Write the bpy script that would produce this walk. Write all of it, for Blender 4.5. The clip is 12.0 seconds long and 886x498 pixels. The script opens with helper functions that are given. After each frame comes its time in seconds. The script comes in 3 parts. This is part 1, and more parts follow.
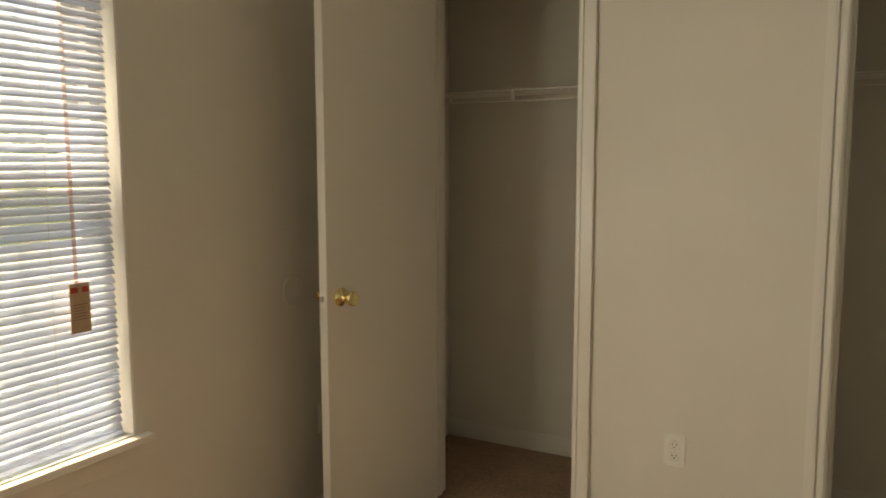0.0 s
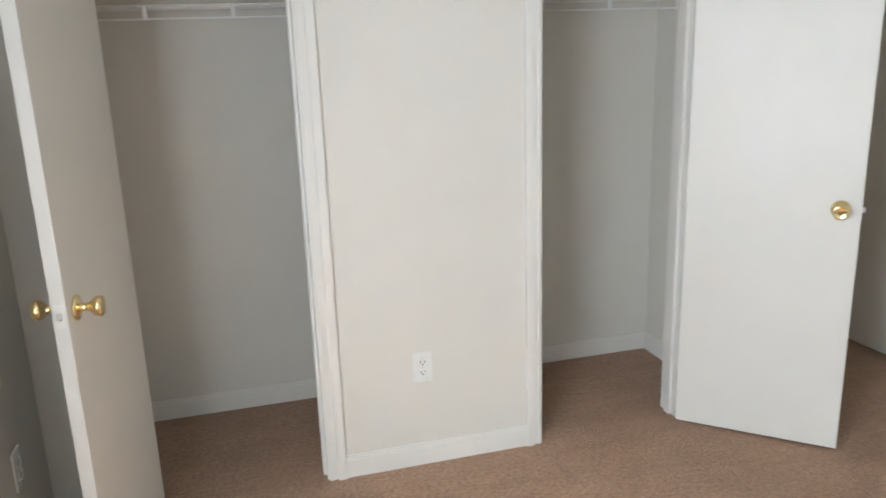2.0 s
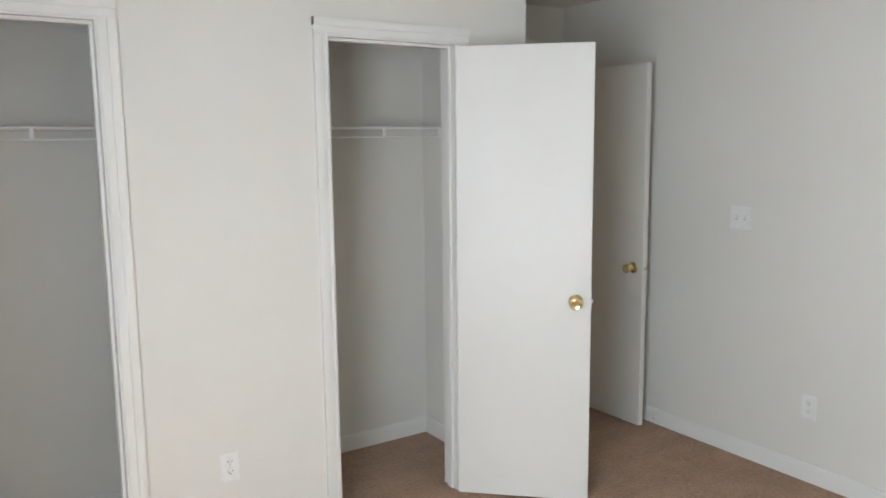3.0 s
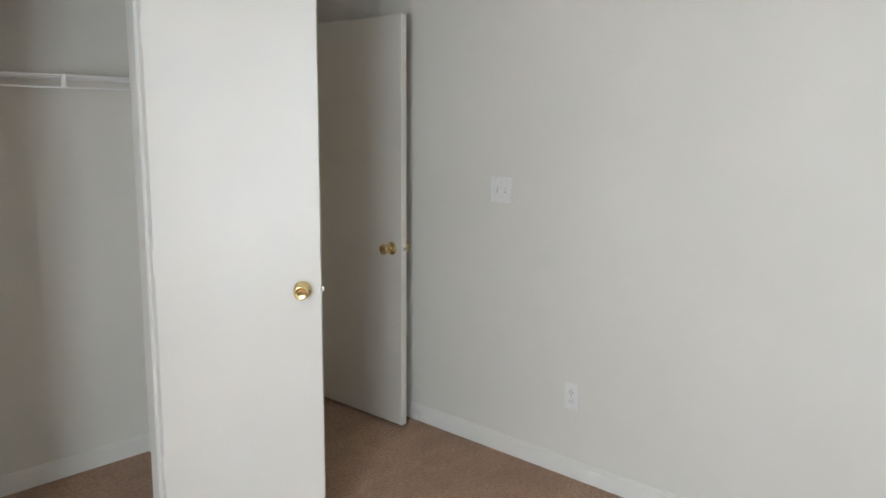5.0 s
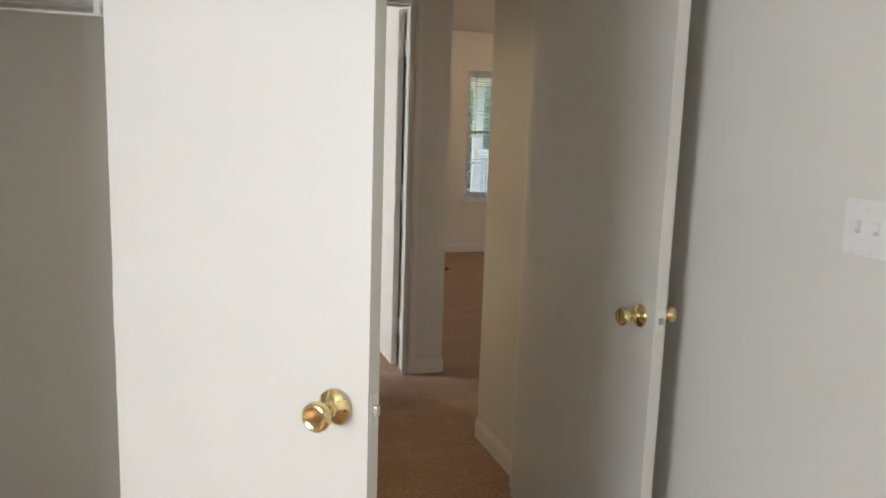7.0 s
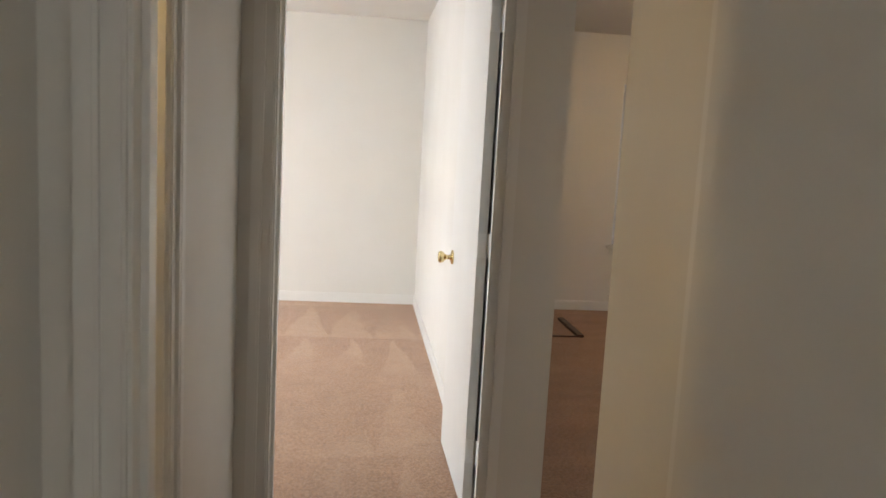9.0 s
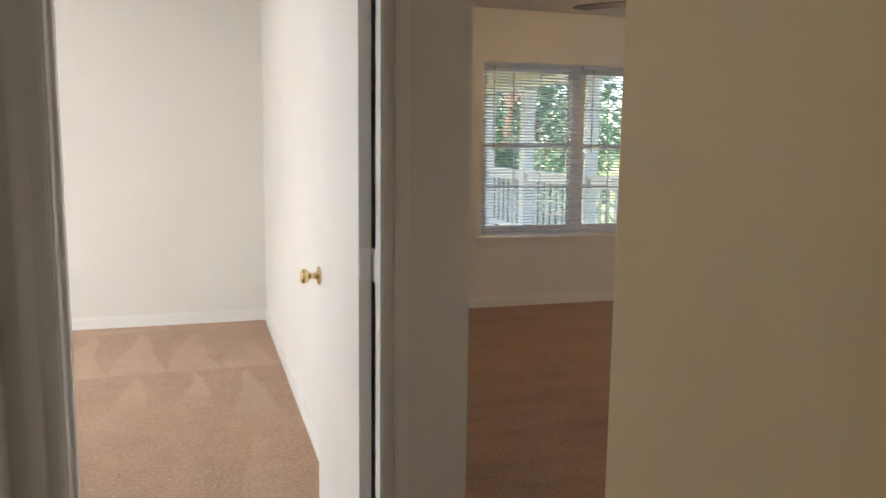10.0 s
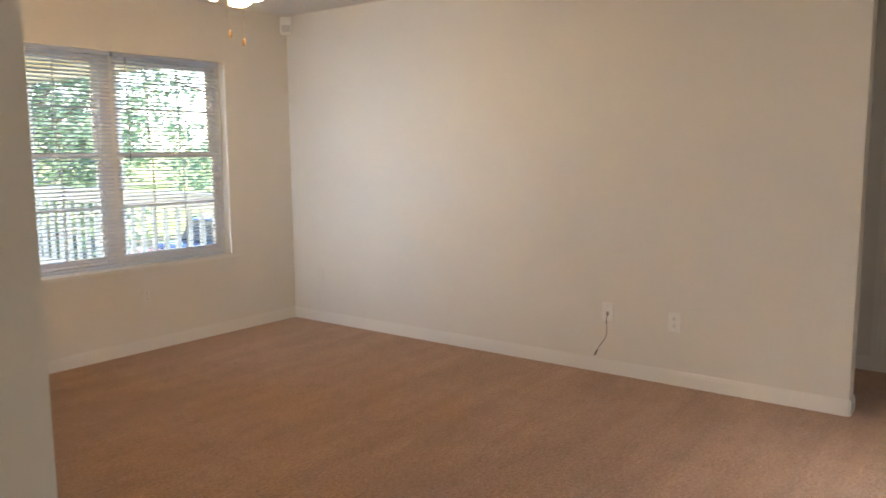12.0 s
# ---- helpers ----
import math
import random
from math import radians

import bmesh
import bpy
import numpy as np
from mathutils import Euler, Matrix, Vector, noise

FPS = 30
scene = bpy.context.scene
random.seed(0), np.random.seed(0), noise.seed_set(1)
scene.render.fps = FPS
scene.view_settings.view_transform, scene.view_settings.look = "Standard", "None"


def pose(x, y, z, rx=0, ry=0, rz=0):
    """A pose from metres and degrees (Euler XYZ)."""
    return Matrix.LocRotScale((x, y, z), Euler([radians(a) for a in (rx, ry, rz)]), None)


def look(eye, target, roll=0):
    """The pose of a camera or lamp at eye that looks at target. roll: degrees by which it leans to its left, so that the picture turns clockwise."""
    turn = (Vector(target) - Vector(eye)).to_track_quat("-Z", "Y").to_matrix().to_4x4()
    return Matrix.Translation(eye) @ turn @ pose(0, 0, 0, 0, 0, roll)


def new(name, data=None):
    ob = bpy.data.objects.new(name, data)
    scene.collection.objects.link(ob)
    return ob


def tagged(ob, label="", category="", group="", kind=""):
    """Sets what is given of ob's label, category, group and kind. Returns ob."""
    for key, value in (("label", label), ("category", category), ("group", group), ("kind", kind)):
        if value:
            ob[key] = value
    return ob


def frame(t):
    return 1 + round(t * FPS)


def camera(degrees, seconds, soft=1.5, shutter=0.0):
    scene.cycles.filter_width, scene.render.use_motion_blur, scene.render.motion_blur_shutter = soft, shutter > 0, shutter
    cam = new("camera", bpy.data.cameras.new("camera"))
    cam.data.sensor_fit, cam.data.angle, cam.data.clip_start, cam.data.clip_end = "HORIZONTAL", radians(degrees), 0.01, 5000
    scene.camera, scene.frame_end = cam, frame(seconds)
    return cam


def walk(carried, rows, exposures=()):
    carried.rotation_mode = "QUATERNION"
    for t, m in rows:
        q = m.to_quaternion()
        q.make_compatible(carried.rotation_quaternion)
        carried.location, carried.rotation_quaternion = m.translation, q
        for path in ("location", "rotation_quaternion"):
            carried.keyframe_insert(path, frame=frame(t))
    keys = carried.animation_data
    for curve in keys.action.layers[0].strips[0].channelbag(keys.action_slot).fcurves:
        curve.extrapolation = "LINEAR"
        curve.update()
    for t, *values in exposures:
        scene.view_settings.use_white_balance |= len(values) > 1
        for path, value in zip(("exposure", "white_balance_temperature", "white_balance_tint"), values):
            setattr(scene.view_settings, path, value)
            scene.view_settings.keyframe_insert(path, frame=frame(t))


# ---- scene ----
cam = camera(60.0, 12.0, shutter=0.25)
PATH = [
    (0, (1.674, -2.636, 1.382), (0.71, -0.898, 1.16), -0.1),
    (0.5, (1.329, -2.602, 1.418), (0.714, -0.717, 1.16), 0.7),
    (1, (0.981, -2.547, 1.449), (0.67, -0.599, 1.124), 1.2),
    (1.5, (0.679, -2.522, 1.48), (0.819, -0.579, 1.026), -0.0),
    (2, (0.511, -2.543, 1.529), (1.033, -0.681, 1.017), -1.9),
    (2.5, (0.414, -2.68, 1.588), (1.263, -0.903, 1.241), -1.4),
    (3, (0.272, -2.824, 1.64), (1.361, -1.171, 1.357), -0.6),
    (3.5, (0.223, -2.9, 1.634), (1.553, -1.426, 1.392), -0.5),
    (3.7, (0.216, -2.905, 1.616), (1.632, -1.512, 1.381), -0.7),
    (5.3, (1.137, -2.515, 1.503), (2.575, -1.163, 1.178), 0.5),
    (5.5, (1.257, -2.441, 1.491), (2.666, -1.055, 1.184), 0.8),
    (6, (1.64, -2.238, 1.472), (2.846, -0.669, 1.178), 1.9),
    (6.5, (1.988, -1.963, 1.418), (2.891, -0.202, 1.128), 3.1),
    (7, (2.343, -1.641, 1.41), (2.956, 0.236, 1.094), 1.9),
    (7.5, (2.66, -1.324, 1.406), (2.904, 0.634, 1.081), 3.3),
    (7.7, (2.748, -1.175, 1.401), (2.897, 0.792, 1.067), 3.2),
    (9.3, (3.017, 0.099, 1.364), (3.284, 2.067, 1.126), 3.1),
    (9.5, (3.016, 0.251, 1.363), (3.384, 2.203, 1.129), 2.3),
    (10, (3.026, 0.588, 1.353), (3.627, 2.477, 1.083), 0.7),
    (10.5, (3.061, 0.93, 1.349), (3.964, 2.688, 1.043), 0.2),
    (11, (3.096, 1.23, 1.372), (4.337, 2.764, 1.047), 0.2),
    (11.5, (3.223, 1.5, 1.379), (4.649, 2.87, 1.082), -0.1),
    (12, (3.354, 1.726, 1.371), (4.937, 2.922, 1.116), -0.4),
]
walk(cam, [(t, look(eye, target, roll)) for t, eye, target, roll in PATH],
     [(0, 0.94, 9900, 8), (0.4, 1.7, 9500, 17), (0.8, 2.1, 7300, 12), (1.2, 2.12, 6300, 9), (2.0, 2.25, 6200, 9), (3.5, 2.18, 6150, 9),
      (5.5, 2.22, 6300, 9), (7.0, 2.46, 6450, 10), (7.7, 2.44, 6250, 10), (9.3, 2.5, 6550, 12), (10.5, 2.28, 6600, 13), (11, 2.65, 6950, 15), (11.5, 2.92, 6850, 14), (12, 3.04, 6750, 13)])

# ---- world and light ----
LWX = 5.232          # west edge of the living room window
SUN_DIR = Vector((-0.55, -0.32, 0.77)).normalized()   # towards the sun
world = bpy.data.worlds.new("sky")
scene.world = world
world.use_nodes = True
wn = world.node_tree
sky = wn.nodes.new("ShaderNodeTexSky")
sky.sky_type = "NISHITA"
sky.sun_disc = False
sky.sun_elevation = math.asin(SUN_DIR.z)
sky.sun_rotation = math.atan2(SUN_DIR.x, SUN_DIR.y)
background = wn.nodes["Background"]
background.inputs["Strength"].default_value = 0.15
wn.links.new(sky.outputs[0], background.inputs[0])


def lamp(name, kind, m, energy, colour, size=0.1, size_y=None):
    data = bpy.data.lights.new(name, kind)
    data.energy, data.color = energy, colour
    if kind == "AREA":
        data.size = size
        if size_y:
            data.shape, data.size_y = "RECTANGLE", size_y
    elif kind == "SUN":
        data.angle = size
    else:
        data.shadow_soft_size = size
    ob = new(name, data)
    ob.matrix_world = m
    return ob


lamp("sun", "SUN", look(SUN_DIR * 60, (0, 0, 0)), 5.0, (1.0, 0.96, 0.90), radians(0.5))
# daylight in the window openings that are never in view
lamp("bedroom_window_light", "AREA", pose(-0.168, -2.40, 1.31, 0, -90, 0), 15, (0.86, 0.94, 1.0), 1.34, 1.05)
lamp("second_bedroom_window_light", "AREA", pose(-0.10, 4.3, 1.31, 0, -62, 0), 24, (0.87, 0.95, 1.0), 1.0, 1.7)

# added warm fill lamp, out of view, that brightens the east wall
lamp("living_south_fill_light", "AREA", pose(5.8, 1.511, 1.68, 90, 0, 0), 1.5, (1.0, 0.84, 0.64), 1.3, 0.64)

# added strip lamp just inside the living room window, daylight for the east wall
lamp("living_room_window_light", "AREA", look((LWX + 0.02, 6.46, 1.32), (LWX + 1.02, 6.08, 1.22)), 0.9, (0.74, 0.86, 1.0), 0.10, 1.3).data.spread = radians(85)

# ---- plan ----
H = 2.44            # ceiling height
XW = -0.15          # west wall of the bedrooms
XE = 3.636          # east wall of the bedroom
YS = -3.9           # south wall of the bedroom
T = 0.115           # partition thickness
CL_BACK = 0.722     # closet back wall
CL_END = 2.485      # closet end wall, inner face
REC = 2.60          # hall west wall and outer corner of the closet
YD = 0.884          # bedroom doorway wall, bedroom face
YD2 = 1.0           # the same, hall face
XH = 3.566          # hall east wall
YH = 1.507          # its end
YB = 2.447          # second bedroom doorway wall, hall face
XP = 3.69           # living room west wall
XB = 3.492          # second bedroom east wall
YN = 6.517          # north wall with windows
XL = 7.64           # living room east wall
YL = 2.361          # its end
XF = 8.64           # far wall of the passage
DH = 2.045          # door opening height
WZ0, WZ1 = 0.60, 2.03      # window opening
C1 = (0.158, 0.757)        # closet openings
C2 = (1.605, 2.205)
ED = (2.715, 3.517)        # bedroom doorway
B2 = (2.72, 3.467)         # second bedroom doorway
BATH = (1.03, 1.505)        # bathroom doorway, along y
BW = (-2.95, -1.187)       # bedroom window along y
B2W = (3.4, 5.2)           # second bedroom window along y
LW = (5.235, 7.025)        # living room window along x
SW = (5.1, 6.5)            # its added, unseen south window along x


# ---- materials ----
def node_mat(name):
    mat = bpy.data.materials.new(name)
    mat.use_nodes = True
    return mat, mat.node_tree.nodes, mat.node_tree.links, mat.node_tree.nodes["Principled BSDF"]


def coords(n, l, scale, out="Object"):
    tc = n.new("ShaderNodeTexCoord")
    mp = n.new("ShaderNodeMapping")
    mp.inputs["Scale"].default_value = scale if isinstance(scale, tuple) else (scale, scale, scale)
    l.new(tc.outputs[out], mp.inputs["Vector"])
    return mp.outputs[0]


def noise_tex(n, l, vec, scale, detail=4, rough=0.55):
    t = n.new("ShaderNodeTexNoise")
    t.inputs["Scale"].default_value, t.inputs["Detail"].default_value, t.inputs["Roughness"].default_value = scale, detail, rough
    l.new(vec, t.inputs["Vector"])
    return t.outputs["Fac"]


def ramp(n, l, fac, stops):
    r = n.new("ShaderNodeValToRGB")
    els = r.color_ramp.elements
    while len(els) < len(stops):
        els.new(0.5)
    for e, (p, c) in zip(els, stops):
        e.position, e.color = p, (*c, 1)
    l.new(fac, r.inputs[0])
    return r.outputs[0]


def mix(n, l, fac, a, b, kind="MIX"):
    m = n.new("ShaderNodeMix")
    m.data_type, m.blend_type = "RGBA", kind
    for sock, v in ((m.inputs[0], fac), (m.inputs[6], a), (m.inputs[7], b)):
        if isinstance(v, (int, float)):
            sock.default_value = v
        elif isinstance(v, tuple):
            sock.default_value = (*v, 1)
        else:
            l.new(v, sock)
    return m.outputs[2]


def bump(n, l, bsdf, height, strength, distance):
    b = n.new("ShaderNodeBump")
    b.inputs["Strength"].default_value, b.inputs["Distance"].default_value = strength, distance
    l.new(height, b.inputs["Height"])
    l.new(b.outputs[0], bsdf.inputs["Normal"])
    return b


def painted(name, colour, dark, rough=0.5, fine=350.0, strength=0.12, dist=0.0006, coarse=2.2):
    """Rolled or brushed paint: a faint orange-peel relief, slow shifts of tone."""
    mat, n, l, b = node_mat(name)
    v = coords(n, l, 1.0)
    slow = noise_tex(n, l, v, coarse, 3)
    fine_n = noise_tex(n, l, v, fine, 2)
    l.new(ramp(n, l, slow, ((0.3, dark), (0.7, colour))), b.inputs["Base Color"])
    l.new(ramp(n, l, slow, ((0.3, (rough + 0.08,) * 3), (0.7, (rough - 0.05,) * 3))), b.inputs["Roughness"])
    bump(n, l, b, fine_n, strength, dist)
    return mat


def plain(name, colour, rough=0.5, metal=0.0, spots=0.06, scale=40.0):
    """A smooth surface with slight mottling."""
    mat, n, l, b = node_mat(name)
    v = coords(n, l, 1.0)
    f = noise_tex(n, l, v, scale, 4)
    lo = tuple(c * (1 - spots) for c in colour)
    hi = tuple(min(1.0, c * (1 + spots)) for c in colour)
    l.new(ramp(n, l, f, ((0.3, lo), (0.7, hi))), b.inputs["Base Color"])
    l.new(ramp(n, l, f, ((0.3, (max(0.02, rough * 0.85),) * 3), (0.7, (min(1, rough * 1.15),) * 3))), b.inputs["Roughness"])
    b.inputs["Metallic"].default_value = metal
    return mat


WALL = painted("wall_paint", (0.715, 0.692, 0.636), (0.695, 0.672, 0.616), 0.55, 260, 0.16, 0.0008)
CEIL = painted("ceiling_paint", (0.72, 0.705, 0.665), (0.69, 0.675, 0.635), 0.85, 90, 0.5, 0.004)
TRIM = painted("trim_paint", (0.77, 0.755, 0.712), (0.747, 0.732, 0.69), 0.33, 500, 0.06, 0.0004)
DOOR = painted("door_paint", (0.715, 0.697, 0.65), (0.695, 0.677, 0.63), 0.45, 420, 0.09, 0.0005)
PLASTIC = plain("white_plastic", (0.77, 0.765, 0.735), 0.3, 0.0, 0.02)
VINYL = plain("white_vinyl", (0.85, 0.85, 0.85), 0.35, 0.0, 0.03)
DARK = plain("dark_slot", (0.03, 0.028, 0.025), 0.6)
BRASS = plain("polished_brass", (0.80, 0.65, 0.34), 0.07, 1.0, 0.10, 60)
STEEL = plain("latch_steel", (0.55, 0.53, 0.50), 0.3, 1.0, 0.1, 120)
WIRE = plain("white_coated_wire", (0.85, 0.845, 0.83), 0.35, 0.0, 0.03)


def carpet_material():
    mat, n, l, b = node_mat("beige_cut_pile_carpet")
    v = coords(n, l, 1.0)
    pile = noise_tex(n, l, v, 260.0, 3, 0.7)
    tuft = noise_tex(n, l, v, 70.0, 4, 0.65)
    cloud = noise_tex(n, l, v, 1.7, 4, 0.55)
    foot = noise_tex(n, l, v, 9.0, 3, 0.6)
    base = ramp(n, l, tuft, ((0.36, (0.335, 0.180, 0.098)), (0.5, (0.50, 0.288, 0.168)), (0.64, (0.61, 0.372, 0.228))))
    c = mix(n, l, 0.40, base, ramp(n, l, cloud, ((0.35, (0.70, 0.68, 0.66)), (0.65, (1.0, 1.0, 1.0)))), "MULTIPLY")
    c = mix(n, l, 0.28, c, ramp(n, l, foot, ((0.4, (0.72, 0.70, 0.68)), (0.6, (1.0, 1.0, 1.0)))), "MULTIPLY")
    # vacuum tracks: saw-toothed stripes where the pile leans the other way
    sep = n.new("ShaderNodeSeparateXYZ")
    warp = n.new("ShaderNodeVectorMath")
    warp.operation = "ADD"
    wob = n.new("ShaderNodeTexNoise")
    wob.inputs["Scale"].default_value = 1.1
    l.new(v, wob.inputs["Vector"])
    sc = n.new("ShaderNodeVectorMath")
    sc.operation = "SCALE"
    sc.inputs["Scale"].default_value = 0.22
    l.new(wob.outputs["Color"], sc.inputs[0])
    l.new(v, warp.inputs[0]), l.new(sc.outputs[0], warp.inputs[1])
    l.new(warp.outputs[0], sep.inputs[0])

    def calc(op, a, c2=None):
        m = n.new("ShaderNodeMath")
        m.operation = op
        for s, val in zip(m.inputs, (a, c2)):
            if val is None:
                continue
            if isinstance(val, (int, float)):
                s.default_value = val
            else:
                l.new(val, s)
        return m.outputs[0]
    tri_x = calc("PINGPONG", calc("MULTIPLY", sep.outputs[0], 3.1), 0.5)
    saw_y = calc("FRACT", calc("MULTIPLY", sep.outputs[1], 0.93))
    edge = calc("SUBTRACT", calc("MULTIPLY", tri_x, 2.0), saw_y)
    soft_edge = ramp(n, l, calc("ADD", calc("MULTIPLY", edge, 2.2), 0.5), ((0.40, (0, 0, 0)), (0.60, (1, 1, 1))))
    where = ramp(n, l, noise_tex(n, l, v, 0.9, 2), ((0.40, (0.1, 0.1, 0.1)), (0.58, (1, 1, 1))))
    fleck = ramp(n, l, noise_tex(n, l, v, 5.0, 4, 0.7), ((0.35, (0.55, 0.55, 0.55)), (0.65, (1, 1, 1))))
    soft = mix(n, l, 1.0, mix(n, l, 1.0, soft_edge, where, "MULTIPLY"), fleck, "MULTIPLY")
    place = n.new("ShaderNodeSeparateXYZ")
    l.new(v, place.inputs[0])
    # second bedroom mask: clearer vacuum tracks, and carpet colour left lighter as if better lit
    lit_room = calc("MULTIPLY", calc("LESS_THAN", place.outputs[0], XB), calc("GREATER_THAN", place.outputs[1], YB))
    tracks = calc("MULTIPLY", soft, calc("ADD", calc("MULTIPLY", lit_room, 0.48), 0.10))
    c = mix(n, l, tracks, c, (0.62, 0.40, 0.265))
    # pile streaks, plus dimmer light painted into the carpet outside the second bedroom
    streak_shade = ramp(n, l, noise_tex(n, l, coords(n, l, (0.55, 4.2, 1.0)), 1.6, 4, 0.6), ((0.36, (0.74, 0.72, 0.68)), (0.64, (0.91, 0.90, 0.87))))
    c = mix(n, l, calc("SUBTRACT", 0.85, calc("MULTIPLY", lit_room, 0.75)), c, streak_shade, "MULTIPLY")
    dents = ramp(n, l, noise_tex(n, l, coords(n, l, (1.0, 2.6, 1.0)), 6.5, 5, 0.75), ((0.30, (0.55, 0.52, 0.50)), (0.42, (1, 1, 1))))
    c = mix(n, l, 0.6, c, dents, "MULTIPLY")
    l.new(c, b.inputs["Base Color"])
    b.inputs["Roughness"].default_value = 0.95
    b.inputs["Sheen Weight"].default_value = 0.25
    b.inputs["Sheen Roughness"].default_value = 0.5
    h = calc("ADD", calc("MULTIPLY", pile, 0.5), tuft)
    bump(n, l, b, h, 0.9, 0.012)
    return mat


CARPET = carpet_material()


# ---- mesh helpers ----
def box(bm, x0, y0, z0, x1, y1, z1, bevel=0.0):
    m = Matrix.Translation(((x0 + x1) / 2, (y0 + y1) / 2, (z0 + z1) / 2)) @ Matrix.Diagonal((abs(x1 - x0), abs(y1 - y0), abs(z1 - z0), 1))
    made = bmesh.ops.create_cube(bm, size=1, matrix=m)["verts"]
    if bevel:
        edges = list({e for v in made for e in v.link_edges})
        bmesh.ops.bevel(bm, geom=edges, offset=bevel, segments=2, affect="EDGES", profile=0.7)
    return bm


def boxes(*rows, bevel=0.0):
    bm = bmesh.new()
    for r in rows:
        box(bm, *r, bevel=bevel)
    return bm


def lathe(profile, m=None, segments=24):
    """A turned shape round z from (radius, height) pairs."""
    bm = bmesh.new()
    rings = []
    for r, z in profile:
        rings.append([bm.verts.new((r * math.cos(2 * math.pi * i / segments), r * math.sin(2 * math.pi * i / segments), z)) for i in range(segments)])
    for a, c in zip(rings, rings[1:]):
        for i in range(segments):
            j = (i + 1) % segments
            bm.faces.new((a[i], a[j], c[j], c[i]))
    bm.faces.new(list(reversed(rings[0])))
    bm.faces.new(rings[-1])
    for f in bm.faces:
        f.smooth = True
    if m is not None:
        bm.transform(m)
    return bm


def rod(bm, a, c, r, segments=8):
    """A round bar from a to c."""
    a, c = Vector(a), Vector(c)
    d = c - a
    m = Matrix.Translation((a + c) / 2) @ d.to_track_quat("Z", "Y").to_matrix().to_4x4()
    bmesh.ops.create_cone(bm, cap_ends=True, segments=segments, radius1=r, radius2=r, depth=d.length, matrix=m)
    return bm


def mesh_of(name, bm, material):
    me = bpy.data.meshes.new(name)
    bm.normal_update()
    bm.to_mesh(me)
    bm.free()
    me.materials.append(material)
    return me


def part(name, bm, material, parent, label=""):
    ob = new(name, bm if isinstance(bm, bpy.types.Mesh) else mesh_of(name, bm, material))
    ob.parent = parent
    return tagged(ob, label)


def thing(name, m, label, category, group="", kind=""):
    ob = new(name)
    ob.empty_display_size = 0.1
    ob.matrix_world = m
    return tagged(ob, label, category, group, kind)


def structure(name, bm, material, label, category):
    return tagged(new(name, mesh_of(name, bm, material)), label, category, "", "structure")


# ---- walls ----
def wall_x(name, y0, y1, x0, x1, openings, label):
    """A wall that runs along x, with openings (x0, x1, z0, z1)."""
    bm = bmesh.new()
    at = x0
    for a, c, z0, z1 in sorted(openings):
        box(bm, at, y0, 0, a, y1, H)
        if z0 > 0:
            box(bm, a, y0, 0, c, y1, z0)
        box(bm, a, y0, z1, c, y1, H)
        at = c
    if x1 > at:
        box(bm, at, y0, 0, x1, y1, H)
    bmesh.ops.remove_doubles(bm, verts=bm.verts, dist=1e-5)
    return structure(name, bm, WALL, label, "wall")


def wall_y(name, x0, x1, y0, y1, openings, label):
    ob = wall_x(name, -x1, -x0, y0, y1, openings, label)
    for v in ob.data.vertices:
        v.co = (-v.co.y, v.co.x, v.co.z)
    return ob


DHC = DH + 0.02
J = 0.02            # jamb board thickness
wall_x("wall_closet", 0, T, XW, REC, [(C1[0] - J, C1[1] + J, 0, DHC), (C2[0] - J, C2[1] + J, 0, DHC)], "painted off-white wall with two closet doorways")
wall_x("wall_closet_back", CL_BACK, YD, XW, REC, [], "painted wall behind the closet")
wall_y("wall_closet_end", CL_END, REC, T, CL_BACK, [], "short painted wall at the end of the closet")
wall_y("wall_bedroom_west", XW - 0.2, XW, YS - 0.2, YB, [(BW[0], BW[1], WZ0, WZ1)], "painted outer wall with a window")
wall_y("wall_bedroom_east", XE, XE + 0.12, YS - 0.2, YD, [], "long plain off-white painted wall")
wall_x("wall_bedroom_south", YS - 0.2, YS, XW, XE, [], "plain painted wall")
wall_x("wall_doorway", YD, YD2, REC, XE + 0.12, [(ED[0] - J, ED[1] + J, 0, DHC)], "painted wall around the bedroom doorway")
wall_x("wall_bath_south", YD, YD2, 0.8, REC, [], "painted wall of the bathroom")
wall_y("wall_hall_west", REC - T, REC, YD2, YB, [(BATH[0] - J, BATH[1] + J, 0, DHC)], "painted hall wall with the bathroom doorway")
wall_y("wall_hall_east", XH, XE + 0.12, YD2, YH - 0.12, [], "short painted hall wall")
wall_x("wall_living_south", YH - 0.12, YH, XH, XF + 0.12, [(SW[0], SW[1], WZ0, WZ1)], "painted living room wall with an added, unseen window")
wall_x("wall_second_bedroom", YB, YB + T, XW, XP, [(B2[0] - J, B2[1] + J, 0, DHC)], "painted wall around the second bedroom doorway")
wall_y("wall_bath_west", 0.8 - T, 0.8, YD2, YB, [], "bathroom wall")
wall_y("wall_partition", XB, XP, YB + T, YN, [], "painted wall between second bedroom and living room")
wall_y("wall_second_bedroom_west", XW - 0.2, XW, YB, YN + 0.2, [(B2W[0], B2W[1], WZ0, WZ1)], "painted outer wall of the second bedroom with a window")
wall_x("wall_north", YN, YN + 0.2, XW, XL + 0.12, [(LW[0], LW[1], WZ0, WZ1)], "painted outer wall with a twin window")
wall_y("wall_living_east", XL, XL + 0.12, YL, YN, [], "long off-white painted living room wall")
wall_y("wall_passage_far", XF, XF + 0.12, YH, 3.6, [], "painted wall across the passage")
wall_x("wall_passage_north", 3.48, 3.6, XL + 0.12, XF, [], "painted passage wall")

